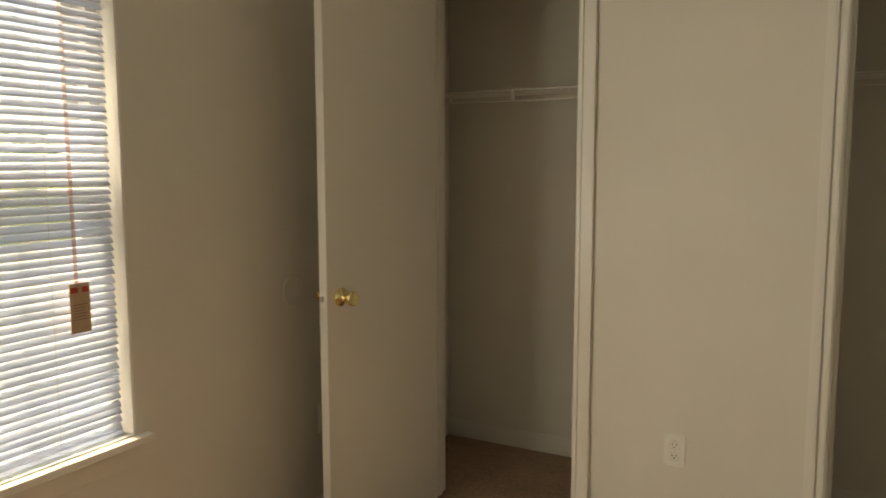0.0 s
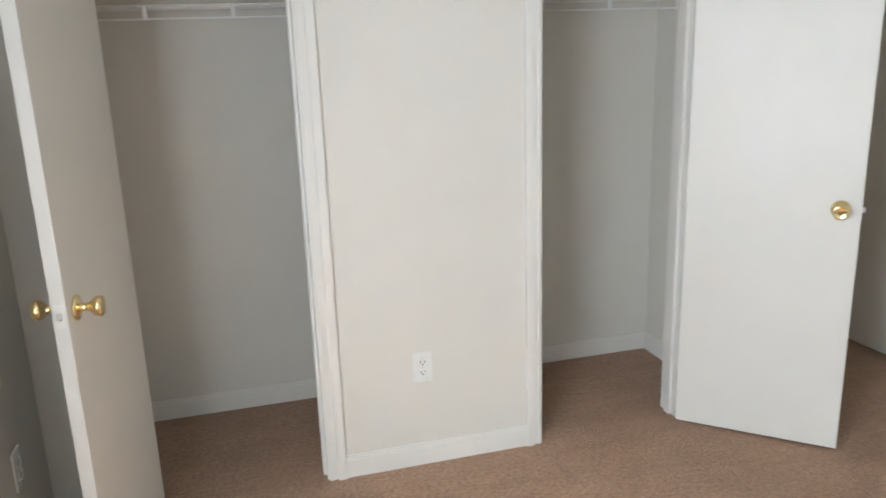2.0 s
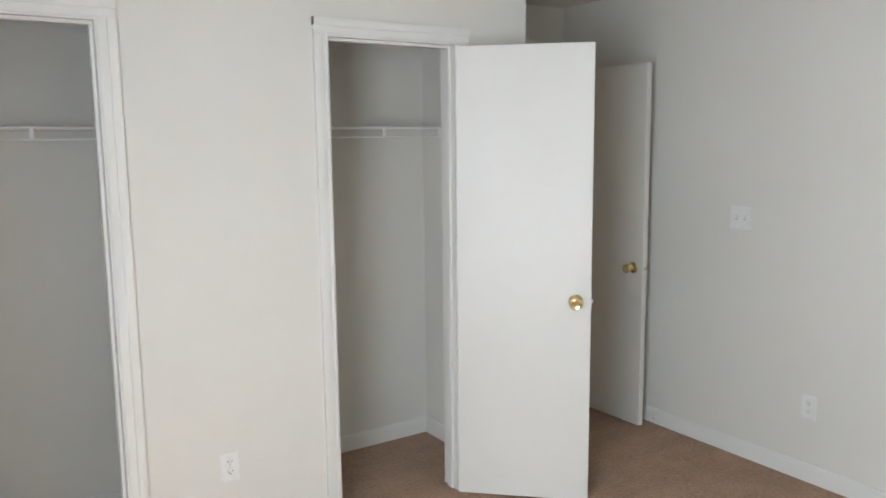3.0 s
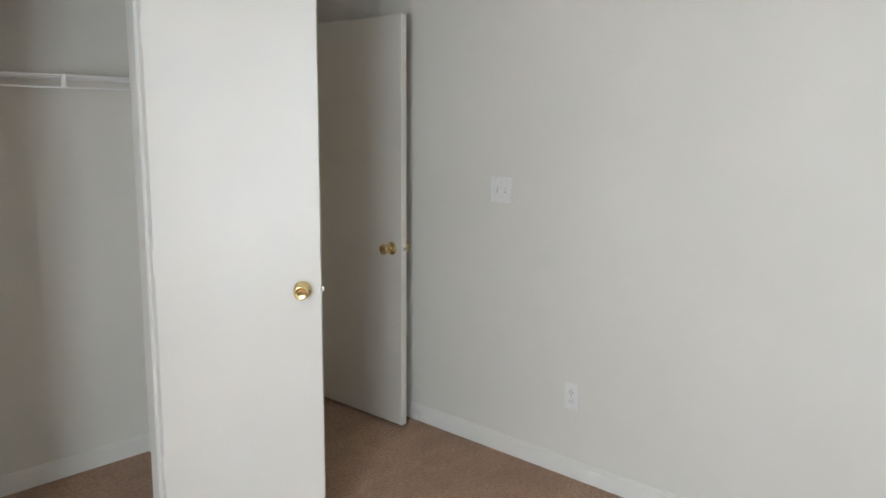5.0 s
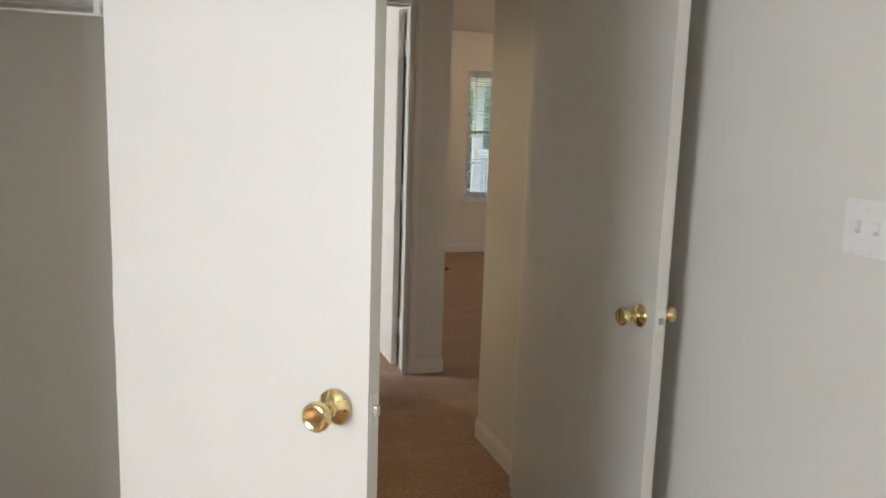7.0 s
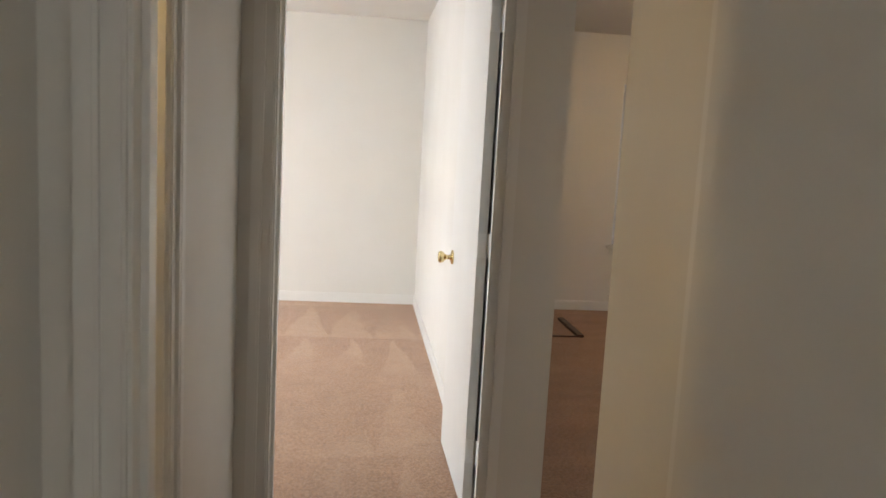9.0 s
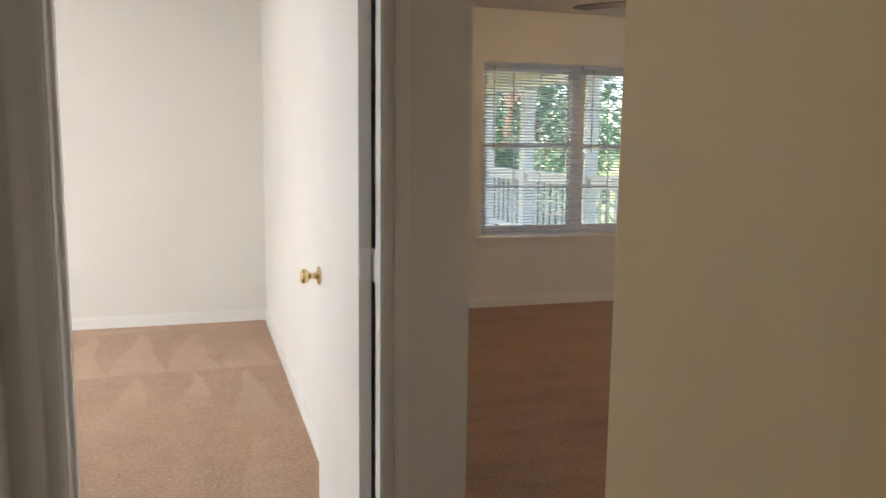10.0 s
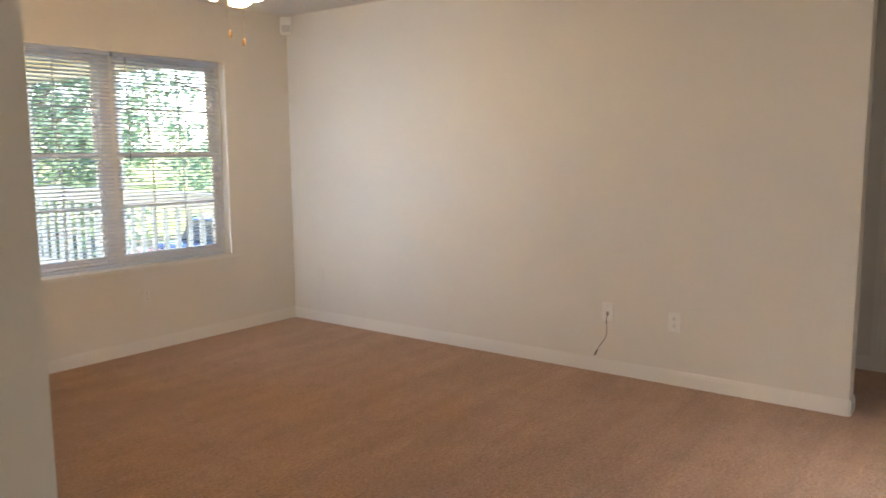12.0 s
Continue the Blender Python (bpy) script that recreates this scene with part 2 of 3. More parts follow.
structure("floor", boxes((XW, YS, -0.12, XE, YD, 0), (REC, YD, -0.12, XE + 0.1, YH, 0), (0.8, YD2, -0.12, REC, YB, 0), (REC, YH, -0.12, XF, YB + 0.05, 0),
                         (XW, YB + 0.05, -0.12, XF, YN, 0)), CARPET, "beige cut-pile carpet with vacuum tracks", "carpet")
structure("ceiling", boxes((XW - 0.2, YS - 0.2, H, XE + 0.12, YD2, H + 0.15), (XW - 0.2, YD2, H, XF + 0.12, YB, H + 0.15), (XW - 0.2, YB, H, XF + 0.12, YN + 0.2, H + 0.15)),
          CEIL, "white textured ceiling", "ceiling")


# ---- trim ----
def baseboard(x0, y0, x1, y1, nx, ny):
    """A skirting board along a wall face; (nx, ny) points into the room."""
    bm = boxes((0, 0, 0, 1, 0.012, 0.068), (0, 0, 0.068, 1, 0.009, 0.078), (0, 0, 0.078, 1, 0.006, 0.086))
    d = Vector((x1 - x0, y1 - y0, 0))
    m = Matrix.Identity(4)
    m.col[0] = (*d, 0)
    m.col[1] = (nx, ny, 0, 0)
    m.col[3] = (x0, y0, 0, 1)
    bm.transform(m)
    if m.determinant() < 0:
        bmesh.ops.reverse_faces(bm, faces=bm.faces)
    return structure("baseboard", bm, TRIM, "white painted baseboard along the wall", "baseboard")


CW = 0.062          # casing width

def casing(at, axis, span, side, CW=0.062, reveals=(0.006, 0.006)):
    """Three moulded boards round an opening on one wall face. axis: the wall runs along 'x' or 'y'; side: +1 or -1, the way the face looks."""
    a, c = span
    reveal, right = reveals
    holder = thing("trim", Matrix.Identity(4), "white moulded door casing", "door trim", kind="structure")

    def board(u0, u1, z0, z1, inner):
        rows = []
        steps = ((0.0, 1.0, 0.009), (0.08, 0.24, 0.013), (0.5, 1.0, 0.018), (0.62, 0.94, 0.0195))
        for f0, f1, th in steps:
            if inner == "left":
                rows.append((u0 + (u1 - u0) * f0, u0 + (u1 - u0) * f1, z0, z1, th))
            elif inner == "right":
                rows.append((u1 - (u1 - u0) * f1, u1 - (u1 - u0) * f0, z0, z1, th))
            else:
                rows.append((u0, u1, z0 + (z1 - z0) * f0, z0 + (z1 - z0) * f1, th))
        bm = bmesh.new()
        for p, q, r, s, th in rows:
            d0, d1 = sorted((at, at + side * th))
            if axis == "x":
                box(bm, p, d0, r, q, d1, s)
            else:
                box(bm, d0, p, r, d1, q, s)
        part("casing", bm, TRIM, holder)
    top = DH + reveal
    board(a - reveal - CW, a - reveal, 0, top, "right")
    board(c + right, c + right + CW, 0, top, "left")
    board(a - reveal - CW, c + right + CW, top, top + CW, "top")
    return holder


def jamb(axis, span, depth, stop_at, side, hinge_stop=True):
    """The boards that line a doorway, with the stop that the door shuts against."""
    a, c = span
    d0, d1 = depth
    holder = thing("trim", Matrix.Identity(4), "white painted door jamb", "door jamb", kind="structure")
    rows = [[(a - J, d0, 0, a, d1, DH + J)], [(c, d0, 0, c + J, d1, DH + J)], [(a, d0, DH, c, d1, DH + J)]]
    s0, s1 = stop_at, stop_at + 0.032 * side
    s0, s1 = min(s0, s1), max(s0, s1)
    rows[0].append((a, s0, 0, a + 0.011, s1, DH))
    if hinge_stop:
        rows[1].append((c - 0.011, s0, 0, c, s1, DH))
    rows[2].append((a + 0.011, s0, DH - 0.011, c - 0.011, s1, DH))
    for r in rows:
        if axis == "y":
            r = [(y0, x0, z0, y1, x1, z1) for x0, y0, z0, x1, y1, z1 in r]
        part("jamb", boxes(*r), TRIM, holder)
    return holder


jamb("x", C1, (0.0, T), 0.038, 1)
jamb("x", C2, (0.0, T), 0.038, 1)
jamb("x", ED, (YD, YD2), YD + 0.038, 1)
jamb("x", B2, (YB, YB + T), YB + T - 0.038, -1, hinge_stop=False)
jamb("y", BATH, (REC - T, REC), REC - 0.06, -1)
casing(0.0, "x", C1, -1)
casing(0.0, "x", C2, -1)
casing(YD, "x", ED, -1)
casing(YD2, "x", ED, 1)
casing(YB, "x", B2, -1, 0.072, (0.006, -0.016))
casing(YB + T, "x", B2, 1)
casing(REC, "y", BATH, 1, 0.105)
CO = CW + 0.006     # casing reach from the opening

for row in ((XW, 0, C1[0] - CO, 0, 0, -1), (C1[1] + CO, 0, C2[0] - CO, 0, 0, -1), (C2[1] + CO, 0, REC, 0, 0, -1),
            (XW, CL_BACK, CL_END, CL_BACK, 0, -1), (CL_END, T, CL_END, CL_BACK - 0.012, -1, 0),
            (REC, 0, REC, YD, 1, 0), (XE, YS, XE, YD - 0.02, -1, 0), (XW, YS, XW, 0, 1, 0), (XW, YS, XE, YS, 0, 1),
            (XH, YD2, XH, YH, -1, 0), (REC, BATH[1] + 0.112, REC, YB, 1, 0), (B2[1] + 0.057, YB, XP, YB, 0, -1), (XP, YB, XP, YN, 1, 0),
            (XP, YN, XL, YN, 0, -1), (XL, YL, XL, YN, -1, 0), (XL, YL, XL + 0.12, YL, 0, -1), (XH, YH, XF, YH, 0, 1),
            (XW, YN, XB, YN, 0, -1), (XB, YB + T, XB, YN, -1, 0), (XW, YB + T, XW, YN, 1, 0), (XF, YH, XF, 3.48, -1, 0)):
    baseboard(*row)


# ---- doors ----
KNOB = ((0.0, 0.0), (0.031, 0.0), (0.033, 0.003), (0.030, 0.008), (0.016, 0.011), (0.0105, 0.016), (0.0105, 0.030), (0.014, 0.036), (0.0235, 0.044),
        (0.0265, 0.054), (0.0255, 0.062), (0.021, 0.066), (0.019, 0.0645), (0.012, 0.0635), (0.0, 0.0635))


def knob_mesh():
    bm = lathe([(max(r, 0.0005), z) for r, z in KNOB], segments=28)
    return mesh_of("knob", bm, BRASS)


KNOB_MESH = knob_mesh()


def door(name, hinge, angle, width, swing, label, both=True, kz=0.93, reach=0.0):
    """A flush door. hinge: (x, y); angle: degrees of the leaf's direction; swing: the side, seen from the hinge, on which the leaf's thickness lies (+1 left, -1 right)."""
    th = 0.035
    ob = thing(name, pose(hinge[0], hinge[1], 0, 0, 0, angle), label, "door", kind="structure")
    y0, y1 = (0, th) if swing > 0 else (-th, 0)
    part("door_leaf", boxes((0.003, y0, 0.012, width, y1, 2.035), bevel=0.0015), DOOR, ob)
    kx = width - 0.065
    for side, y in ((1, y1), (-1, y0)):
        if not both and y == y0:
            continue
        k = part("knob", KNOB_MESH, BRASS, ob, "polished brass knob")
        k.matrix_basis = pose(kx, y, kz, -90 * side, 0, 0)
        if name == "door_2" and side < 0:
            part("pin_hole", lathe(((0.0005, 0.0078), (0.0034, 0.0078), (0.0030, 0.0094), (0.0005, 0.0094)), pose(0.0235, 0.0, 0.0), 10), DARK, k, "dark pin hole")
    mid = (y0 + y1) / 2
    latch = part("latch_plate", boxes((width, mid - 0.0125, kz - 0.03, width + 0.0016, mid + 0.0125, kz + 0.03)), TRIM, ob, "paint-covered latch plate")
    bolt = boxes((width + 0.0016, mid - 0.006, kz - 0.009, width + 0.010, mid + 0.006, kz + 0.009), bevel=0.002)
    part("latch_bolt", bolt, STEEL, latch)
    for z in (0.25, 1.03, 1.83):
        knuckle = y0 - 0.004 if swing > 0 else y1 + 0.004
        bm = rod(bmesh.new(), (-0.002, knuckle, z - 0.045), (-0.002, knuckle, z + 0.045), 0.006, 10)
        box(bm, -0.0015, y0 + 0.003, z - 0.044, 0.003, y1 - 0.003, z + 0.044)
        for dz in (-0.03, 0.0, 0.03):
            box(bm, -0.0028, mid - 0.004, z + dz - 0.004, -0.0015, mid + 0.004, z + dz + 0.004)
        if reach:
            box(bm, -reach, knuckle - 0.002, z - 0.044, 0.004, knuckle + 0.0005, z + 0.044)
        part("hinge", bm, TRIM, ob, "paint-covered hinge")
    return ob


door("door_1", (C1[0] + 0.002, -0.008), -98.1, 0.607, 1, "open off-white flush closet door with brass knobs")
door("door_2", (C2[1] + 0.003, -0.006), -43.5, 0.592, -1, "wide-open off-white flush closet door with brass knobs")
door("door_3", (ED[1] - 0.002, YD + 0.022), -88.9, 0.84, -1, "open bedroom door in off-white paint with brass knobs", kz=0.918)
door("door_4", (B2[1] - 0.004, YB + T + 0.034), 90.9, 0.70, 1, "open second bedroom door in off-white paint", both=False, kz=0.895, reach=0.034)


# strike plates on the jambs
for label, rows in (("closet", (C1[1] - 0.0012, 0.006, 0.90, C1[1], 0.03, 0.965)), ("closet", (C2[0], 0.006, 0.90, C2[0] + 0.0012, 0.03, 0.965))):
    structure("trim", boxes(rows), STEEL, "small steel strike plate on the door jamb", "strike plate")
st = thing("trim", Matrix.Identity(4), "steel strike plate on the bathroom door jamb", "strike plate", kind="structure")
part("plate", boxes((REC - 0.058, BATH[1] - 0.0012, 0.895, REC - 0.030, BATH[1], 0.965)), TRIM, st)
part("latch_hole", boxes((REC - 0.052, BATH[1] - 0.002, 0.915, REC - 0.036, BATH[1] - 0.0012, 0.945)), DARK, st)

# ---- closet shelf ----
def wire_shelf():
    y0, z = 0.497, 1.700
    ob = thing("wire_shelf", pose(XW, 0, 0), "white coated wire shelf across the closet back wall", "shelf")
    ln = CL_END - XW - 0.004
    for name, zz, r in (("front_rail", z, 0.0036), ("lower_rail", z - 0.046, 0.0036)):
        part(name, rod(bmesh.new(), (0.004, y0, zz), (ln, y0, zz), r), WIRE, ob)
    for k in range(4):
        yy = y0 + 0.055 + k * 0.052
        part("back_rail", rod(bmesh.new(), (0.004, yy, z - 0.004), (ln, yy, z - 0.004), 0.0026, 6), WIRE, ob)
    bm = bmesh.new()
    n = int(ln / 0.0306)
    for i in range(n):
        x = 0.02 + i * 0.0306
        rod(bm, (x, y0, z + 0.003), (x, CL_BACK - 0.004, z + 0.003), 0.0014, 5)
    part("cross_wires", bm, WIRE, ob)
    x = 0.288 - XW
    bar = mesh_of("front_bar", boxes((-0.0075, y0 - 0.0065, z - 0.049, 0.0075, y0 - 0.003, z + 0.004)), WIRE)
    for k in range(-1, 7):
        b = part("front_bar", bar, WIRE, ob)
        b.location.x = x + k * 0.3055
    part("end_bracket", boxes((ln - 0.012, y0 - 0.006, z - 0.05, ln + 0.003, y0 + 0.05, z + 0.008), bevel=0.002), WIRE, ob)
    return ob


wire_shelf()

# ---- wall plates ----
def plate_base(name, m, w, label, category, group="", material=None):
    ob = thing(name, m, label, category, group)
    part("plate", boxes((-w / 2, -0.006, -0.058, w / 2, 0, 0.058), bevel=0.002), material or PLASTIC, ob)
    return ob


def outlet(m, label, material=None):
    """A duplex outlet; local -y looks into the room."""
    ob = plate_base("wall_outlet", m, 0.072, label, "outlet", "wall outlets", material)
    for z in (0.0195, -0.0195):
        face = part("socket", boxes((-0.0165, -0.0078, z - 0.0135, 0.0165, -0.006, z + 0.0135), bevel=0.003), PLASTIC, ob)
        part("slots", boxes((-0.0085, -0.0084, z - 0.002, -0.0060, -0.0078, z + 0.007), (0.0060, -0.0084, z - 0.001, 0.0085, -0.0078, z + 0.006),
                            (-0.0024, -0.0084, z - 0.0095, 0.0024, -0.0078, z - 0.0055)), DARK, face, "dark slots")
    part("screw", boxes((-0.0025, -0.0068, -0.0025, 0.0025, -0.006, 0.0025)), STEEL, ob)
    return ob


outlet(pose(1.130, 0, 0.392), "white duplex wall outlet between the closets")
outlet(pose(XE, -0.858, 0.365, 0, 0, -90), "white duplex wall outlet low on the wall")
outlet(pose(XL, 3.284, 0.372, 0, 0, -90), "white duplex wall outlet low on the wall")
outlet(pose(6.286, YN, 0.385, 0, 0, 0), "painted-over duplex wall outlet below the window", WALL)
outlet(pose(XW, -0.313, 0.40, 0, 0, 90), "white duplex wall outlet on the window wall")
blank = plate_base("cover_plate", pose(XL, 6.203, 0.385, 0, 0, -90), 0.072, "painted-over cover plate low on the wall", "wall plate", "", WALL)
part("screw", boxes((-0.0025, -0.0068, -0.0025, 0.0025, -0.006, 0.0025)), WALL, blank)

sw = plate_base("light_switch", pose(XE, -0.445, 1.235, 0, 0, -90), 0.118, "white double toggle light switch plate", "light switch")
for x in (-0.023, 0.023):
    t = part("toggle", boxes((x - 0.005, -0.014, -0.004, x + 0.005, -0.006, 0.012), bevel=0.002), PLASTIC, sw)
    part("slot", boxes((x - 0.0065, -0.0066, -0.013, x + 0.0065, -0.006, 0.013)), plain("shadowed_plastic", (0.55, 0.54, 0.52), 0.5), t)
    for z in (-0.03, 0.03):
        part("screw", boxes((x - 0.003, -0.0068, z - 0.003, x + 0.003, -0.006, z + 0.003)), PLASTIC, sw)

cable_plate = plate_base("cable_plate", pose(XL, 3.702, 0.388, 0, 0, -90), 0.072, "white cable plate with a loose dark cable hanging out", "wall plate")
part("hole", boxes((-0.008, -0.0066, -0.024, 0.010, -0.006, -0.002)), plain("grey_insert", (0.30, 0.28, 0.25), 0.6), cable_plate, "grey cable hole")
bm = bmesh.new()
pts = [(0.0, -0.006, -0.02), (0.004, -0.03, -0.05), (0.012, -0.035, -0.10), (0.006, -0.03, -0.15), (-0.014, -0.028, -0.185), (-0.036, -0.032, -0.215), (-0.052, -0.03, -0.245)]
for a, c in zip(pts, pts[1:]):
    rod(bm, a, c, 0.0024, 8)
wire = part("cable", bm, plain("brown_cable", (0.10, 0.07, 0.05), 0.6), cable_plate, "thin dark brown cable")
part("connector", rod(bmesh.new(), (-0.052, -0.03, -0.245), (-0.068, -0.03, -0.278), 0.0055, 8), plain("dull_metal", (0.12, 0.11, 0.10), 0.45, 0.6), wire, "dark metal connector")

# round wall protector behind the closet door
pm = thing("wall_protector", pose(XW, -0.475, 0.92, 0, 90, 0), "round painted wall protector behind the closet door", "door stop")
part("disc", lathe(((0.062, 0.0), (0.062, 0.003), (0.058, 0.005), (0.052, 0.003), (0.0005, 0.003)), segments=40), WALL, pm)

# spring door stop on the baseboard behind the bedroom door
ds = thing("door_stop", pose(XE - 0.012, 0.03, 0.05, 0, -90, 0), "small white spring door stop on the baseboard", "door stop")
bm = bmesh.new()
for k in range(40):
    a0, a1 = k * 0.9, (k + 1) * 0.9
    rod(bm, (0.008 * math.cos(a0), 0.008 * math.sin(a0), k * 0.0013), (0.008 * math.cos(a1), 0.008 * math.sin(a1), (k + 1) * 0.0013), 0.0015, 5)
part("spring", bm, WIRE, ds)
part("tip", lathe(((0.009, 0.052), (0.0095, 0.06), (0.006, 0.067)), segments=14), PLASTIC, ds)

# ---- windows ----
GLASS, gn, gl, gb = node_mat("window_glass")
gb.inputs["Base Color"].default_value = (1, 1, 1, 1)
gb.inputs["Transmission Weight"].default_value = 1.0
gb.inputs["Roughness"].default_value = 0.0
gb.inputs["IOR"].default_value = 1.45
SLAT = plain("white_vinyl_slat", (0.78, 0.78, 0.77), 0.38, 0.0, 0.02)
sn, sl = SLAT.node_tree.nodes, SLAT.node_tree.links
s_tr = sn.new("ShaderNodeBsdfTranslucent")
s_tr.inputs["Color"].default_value = (0.74, 0.82, 0.98, 1)
s_mix = sn.new("ShaderNodeMixShader")
s_mix.inputs[0].default_value = 0.55
sl.new(sn["Principled BSDF"].outputs[0], s_mix.inputs[1]), sl.new(s_tr.outputs[0], s_mix.inputs[2])
sl.new(s_mix.outputs[0], sn["Material Output"].inputs["Surface"])
CORD = plain("cord", (0.70, 0.69, 0.66), 0.8)


def bar_box(name, parent, a, c, material=None, label=""):
    return part(name, boxes((*a, *c), bevel=0.002), material or VINYL, parent, label)


def sash(parent, x0, x1, z0, z1, y, grid):
    """One glazed sash in the local xz plane."""
    f = 0.038
    s = part("sash", boxes((x0, y, z0, x0 + f, y + 0.028, z1), (x1 - f, y, z0, x1, y + 0.028, z1),
                           (x0 + f, y, z0, x1 - f, y + 0.028, z0 + f), (x0 + f, y, z1 - f, x1 - f, y + 0.028, z1)), VINYL, parent)
    g = part("pane", boxes((x0 + f, y + 0.012, z0 + f, x1 - f, y + 0.016, z1 - f)), GLASS, s, "clear glass")
    g.visible_shadow = False
    nx, nz = grid
    for i in range(1, nx):
        x = x0 + f + (x1 - x0 - 2 * f) * i / nx
        part("glazing_bar", boxes((x - 0.006, y + 0.008, z0 + f, x + 0.006, y + 0.011, z1 - f)), VINYL, s)
    for i in range(1, nz):
        z = z0 + f + (z1 - z0 - 2 * f) * i / nz
        part("glazing_bar", boxes((x0 + f, y + 0.0055, z - 0.006, x1 - f, y + 0.0085, z + 0.006)), VINYL, s)


def window(name, m, width, units, label):
    """A drywall-lined window; local x along the wall, local -y into the room, origin at the left end on the inner face."""
    ob = thing(name, m, label, "window", kind="structure")
    z0, z1 = WZ0, WZ1
    part("window_sill", boxes((-0.045, -0.032, z0 - 0.022, width + 0.045, 0, z0), (0.001, 0, z0 - 0.022, width - 0.001, 0.075, z0 + 0.004), bevel=0.004), TRIM, ob, "white painted window sill")
    part("apron", boxes((-0.02, -0.013, z0 - 0.082, width + 0.02, 0, z0 - 0.022), bevel=0.003), WALL, ob)
    y = 0.075
    fr = part("window_frame", boxes((0.002, y, z0, 0.04, y + 0.09, z1), (width - 0.04, y, z0, width - 0.002, y + 0.09, z1), (0.04, y, z1 - 0.035, width - 0.04, y + 0.09, z1 - 0.002),
                                    (0.04, y, z0 + 0.002, width - 0.04, y + 0.09, z0 + 0.04)), VINYL, ob)
    part("reveal_liner", boxes((0.0, 0.001, z0 + 0.004, 0.006, 0.075, z1 - 0.006), (width - 0.006, 0.001, z0 + 0.004, width, 0.075, z1 - 0.006), (0.0, 0.001, z1 - 0.006, width, 0.075, z1)), TRIM, ob, "white painted reveal")
    uw = width / units
    mid = 1.352
    for u in range(units):
        a, c = u * uw + 0.04, (u + 1) * uw - 0.04
        if u < units - 1:
            part("mullion", boxes((c - 0.02, y - 0.008, z0 + 0.04, c + 0.10, y + 0.09, z1 - 0.035), bevel=0.003), VINYL, fr)
        sash(ob, a, c, z0 + 0.04, mid + 0.02, y + 0.012, (3, 2))
        sash(ob, a, c, mid - 0.02, z1 - 0.035, y + 0.046, (3, 2))
        for lx in (0.3, 0.7):
            xx = a + (c - a) * lx
            part("sash_lock", boxes((xx - 0.025, y - 0.006, mid + 0.008, xx + 0.025, y + 0.012, mid + 0.026), bevel=0.003), VINYL, ob)
    return ob


def blind(name, m, width, pitch, tilt, label, group, wand=True, cords=(0.12, 0.88)):
    """A mini blind let down over a window, local axes as for the window."""
    ob = thing(name, m, label, "window blind", group)
    z1, y = WZ1 - 0.008, 0.032
    part("headrail", boxes((0, y - 0.019, z1 - 0.026, width, y + 0.019, z1), bevel=0.002), SLAT, ob)
    zb = WZ0 + 0.022
    part("bottom_rail", boxes((0.004, y - 0.011, zb - 0.012, width - 0.004, y + 0.011, zb), bevel=0.003), SLAT, ob)
    bm = bmesh.new()
    half, n = 0.0125, 4
    rows = []
    for k in range(n + 1):
        u = -half + 2 * half * k / n
        rows.append((u, 0.0022 * (1 - (u / half) ** 2)))
    vs = []
    for xx in (0.004, width - 0.004):
        vs.append(([bm.verts.new((xx, u, h)) for u, h in rows], [bm.verts.new((xx, u, h - 0.0007)) for u, h in rows]))
    (at, ab), (ct, cb) = vs
    for k in range(n):
        bm.faces.new((at[k], ct[k], ct[k + 1], at[k + 1])).smooth = True
        bm.faces.new((ab[k + 1], cb[k + 1], cb[k], ab[k])).smooth = True
    bm.faces.new((ab[0], cb[0], ct[0], at[0]))
    bm.faces.new((at[n], ct[n], cb[n], ab[n]))
    slat = mesh_of("slat", bm, SLAT)
    rnd = random.Random(hash(round(width * 1000)) % 97)
    z = zb + 0.012
    while z < z1 - 0.034:
        s = part("slat", slat, SLAT, ob)
        s.matrix_basis = pose(0, y, z, tilt + rnd.uniform(-2.5, 2.5), rnd.uniform(-0.12, 0.12), 0)
        z += pitch
    for f in cords:
        x = width * f
        bm = bmesh.new()
        for dy in (-0.0135, 0.0135):
            rod(bm, (x, y + dy, zb), (x, y + dy, z1 - 0.026), 0.0008, 4)
        part("ladder_cord", bm, CORD, ob)
    if wand:
        part("tilt_wand", rod(bmesh.new(), (width * 0.10, y - 0.026, z1 - 0.03), (width * 0.105, y - 0.024, z1 - 0.72), 0.004, 6), plain("clear_grey_wand", (0.32, 0.34, 0.35), 0.2), ob, "grey plastic wand")
    return ob


LM = pose(LW[0], YN, 0)
window("window_1", LM, LW[1] - LW[0], 2, "white vinyl twin sash window with mini blinds over a porch")
half_w = (LW[1] - LW[0]) / 2
blind("mini_blind", LM @ pose(0.012, 0, 0), half_w - 0.012, 0.0245, -20, "white mini blind with open slats over the window", "living room blinds")
blind("mini_blind", LM @ pose(half_w + 0.018, 0, 0), half_w - 0.065, 0.0245, -15, "white mini blind with open slats over the window", "living room blinds")
BM = pose(XW, BW[0], 0, 0, 0, 90)
bw = BW[1] - BW[0]
window("window_2", BM, bw, 2, "white vinyl twin sash window with mini blinds in the sun")
blind("mini_blind", BM @ pose(bw / 2 + 0.01, 0, 0), bw / 2 - 0.03, 0.0225, 50, "white mini blind with tilted sunlit slats", "bedroom blinds", wand=False, cords=(0.14, 0.765))
blind("mini_blind", BM @ pose(0.012, 0.028, 0), bw / 2 - 0.012, 0.0225, 48, "unseen white mini blind with tilted slats", "bedroom blinds", wand=False)
window("window_3", pose(XW, B2W[0], 0, 0, 0, 90), B2W[1] - B2W[0], 2, "white vinyl twin sash window")
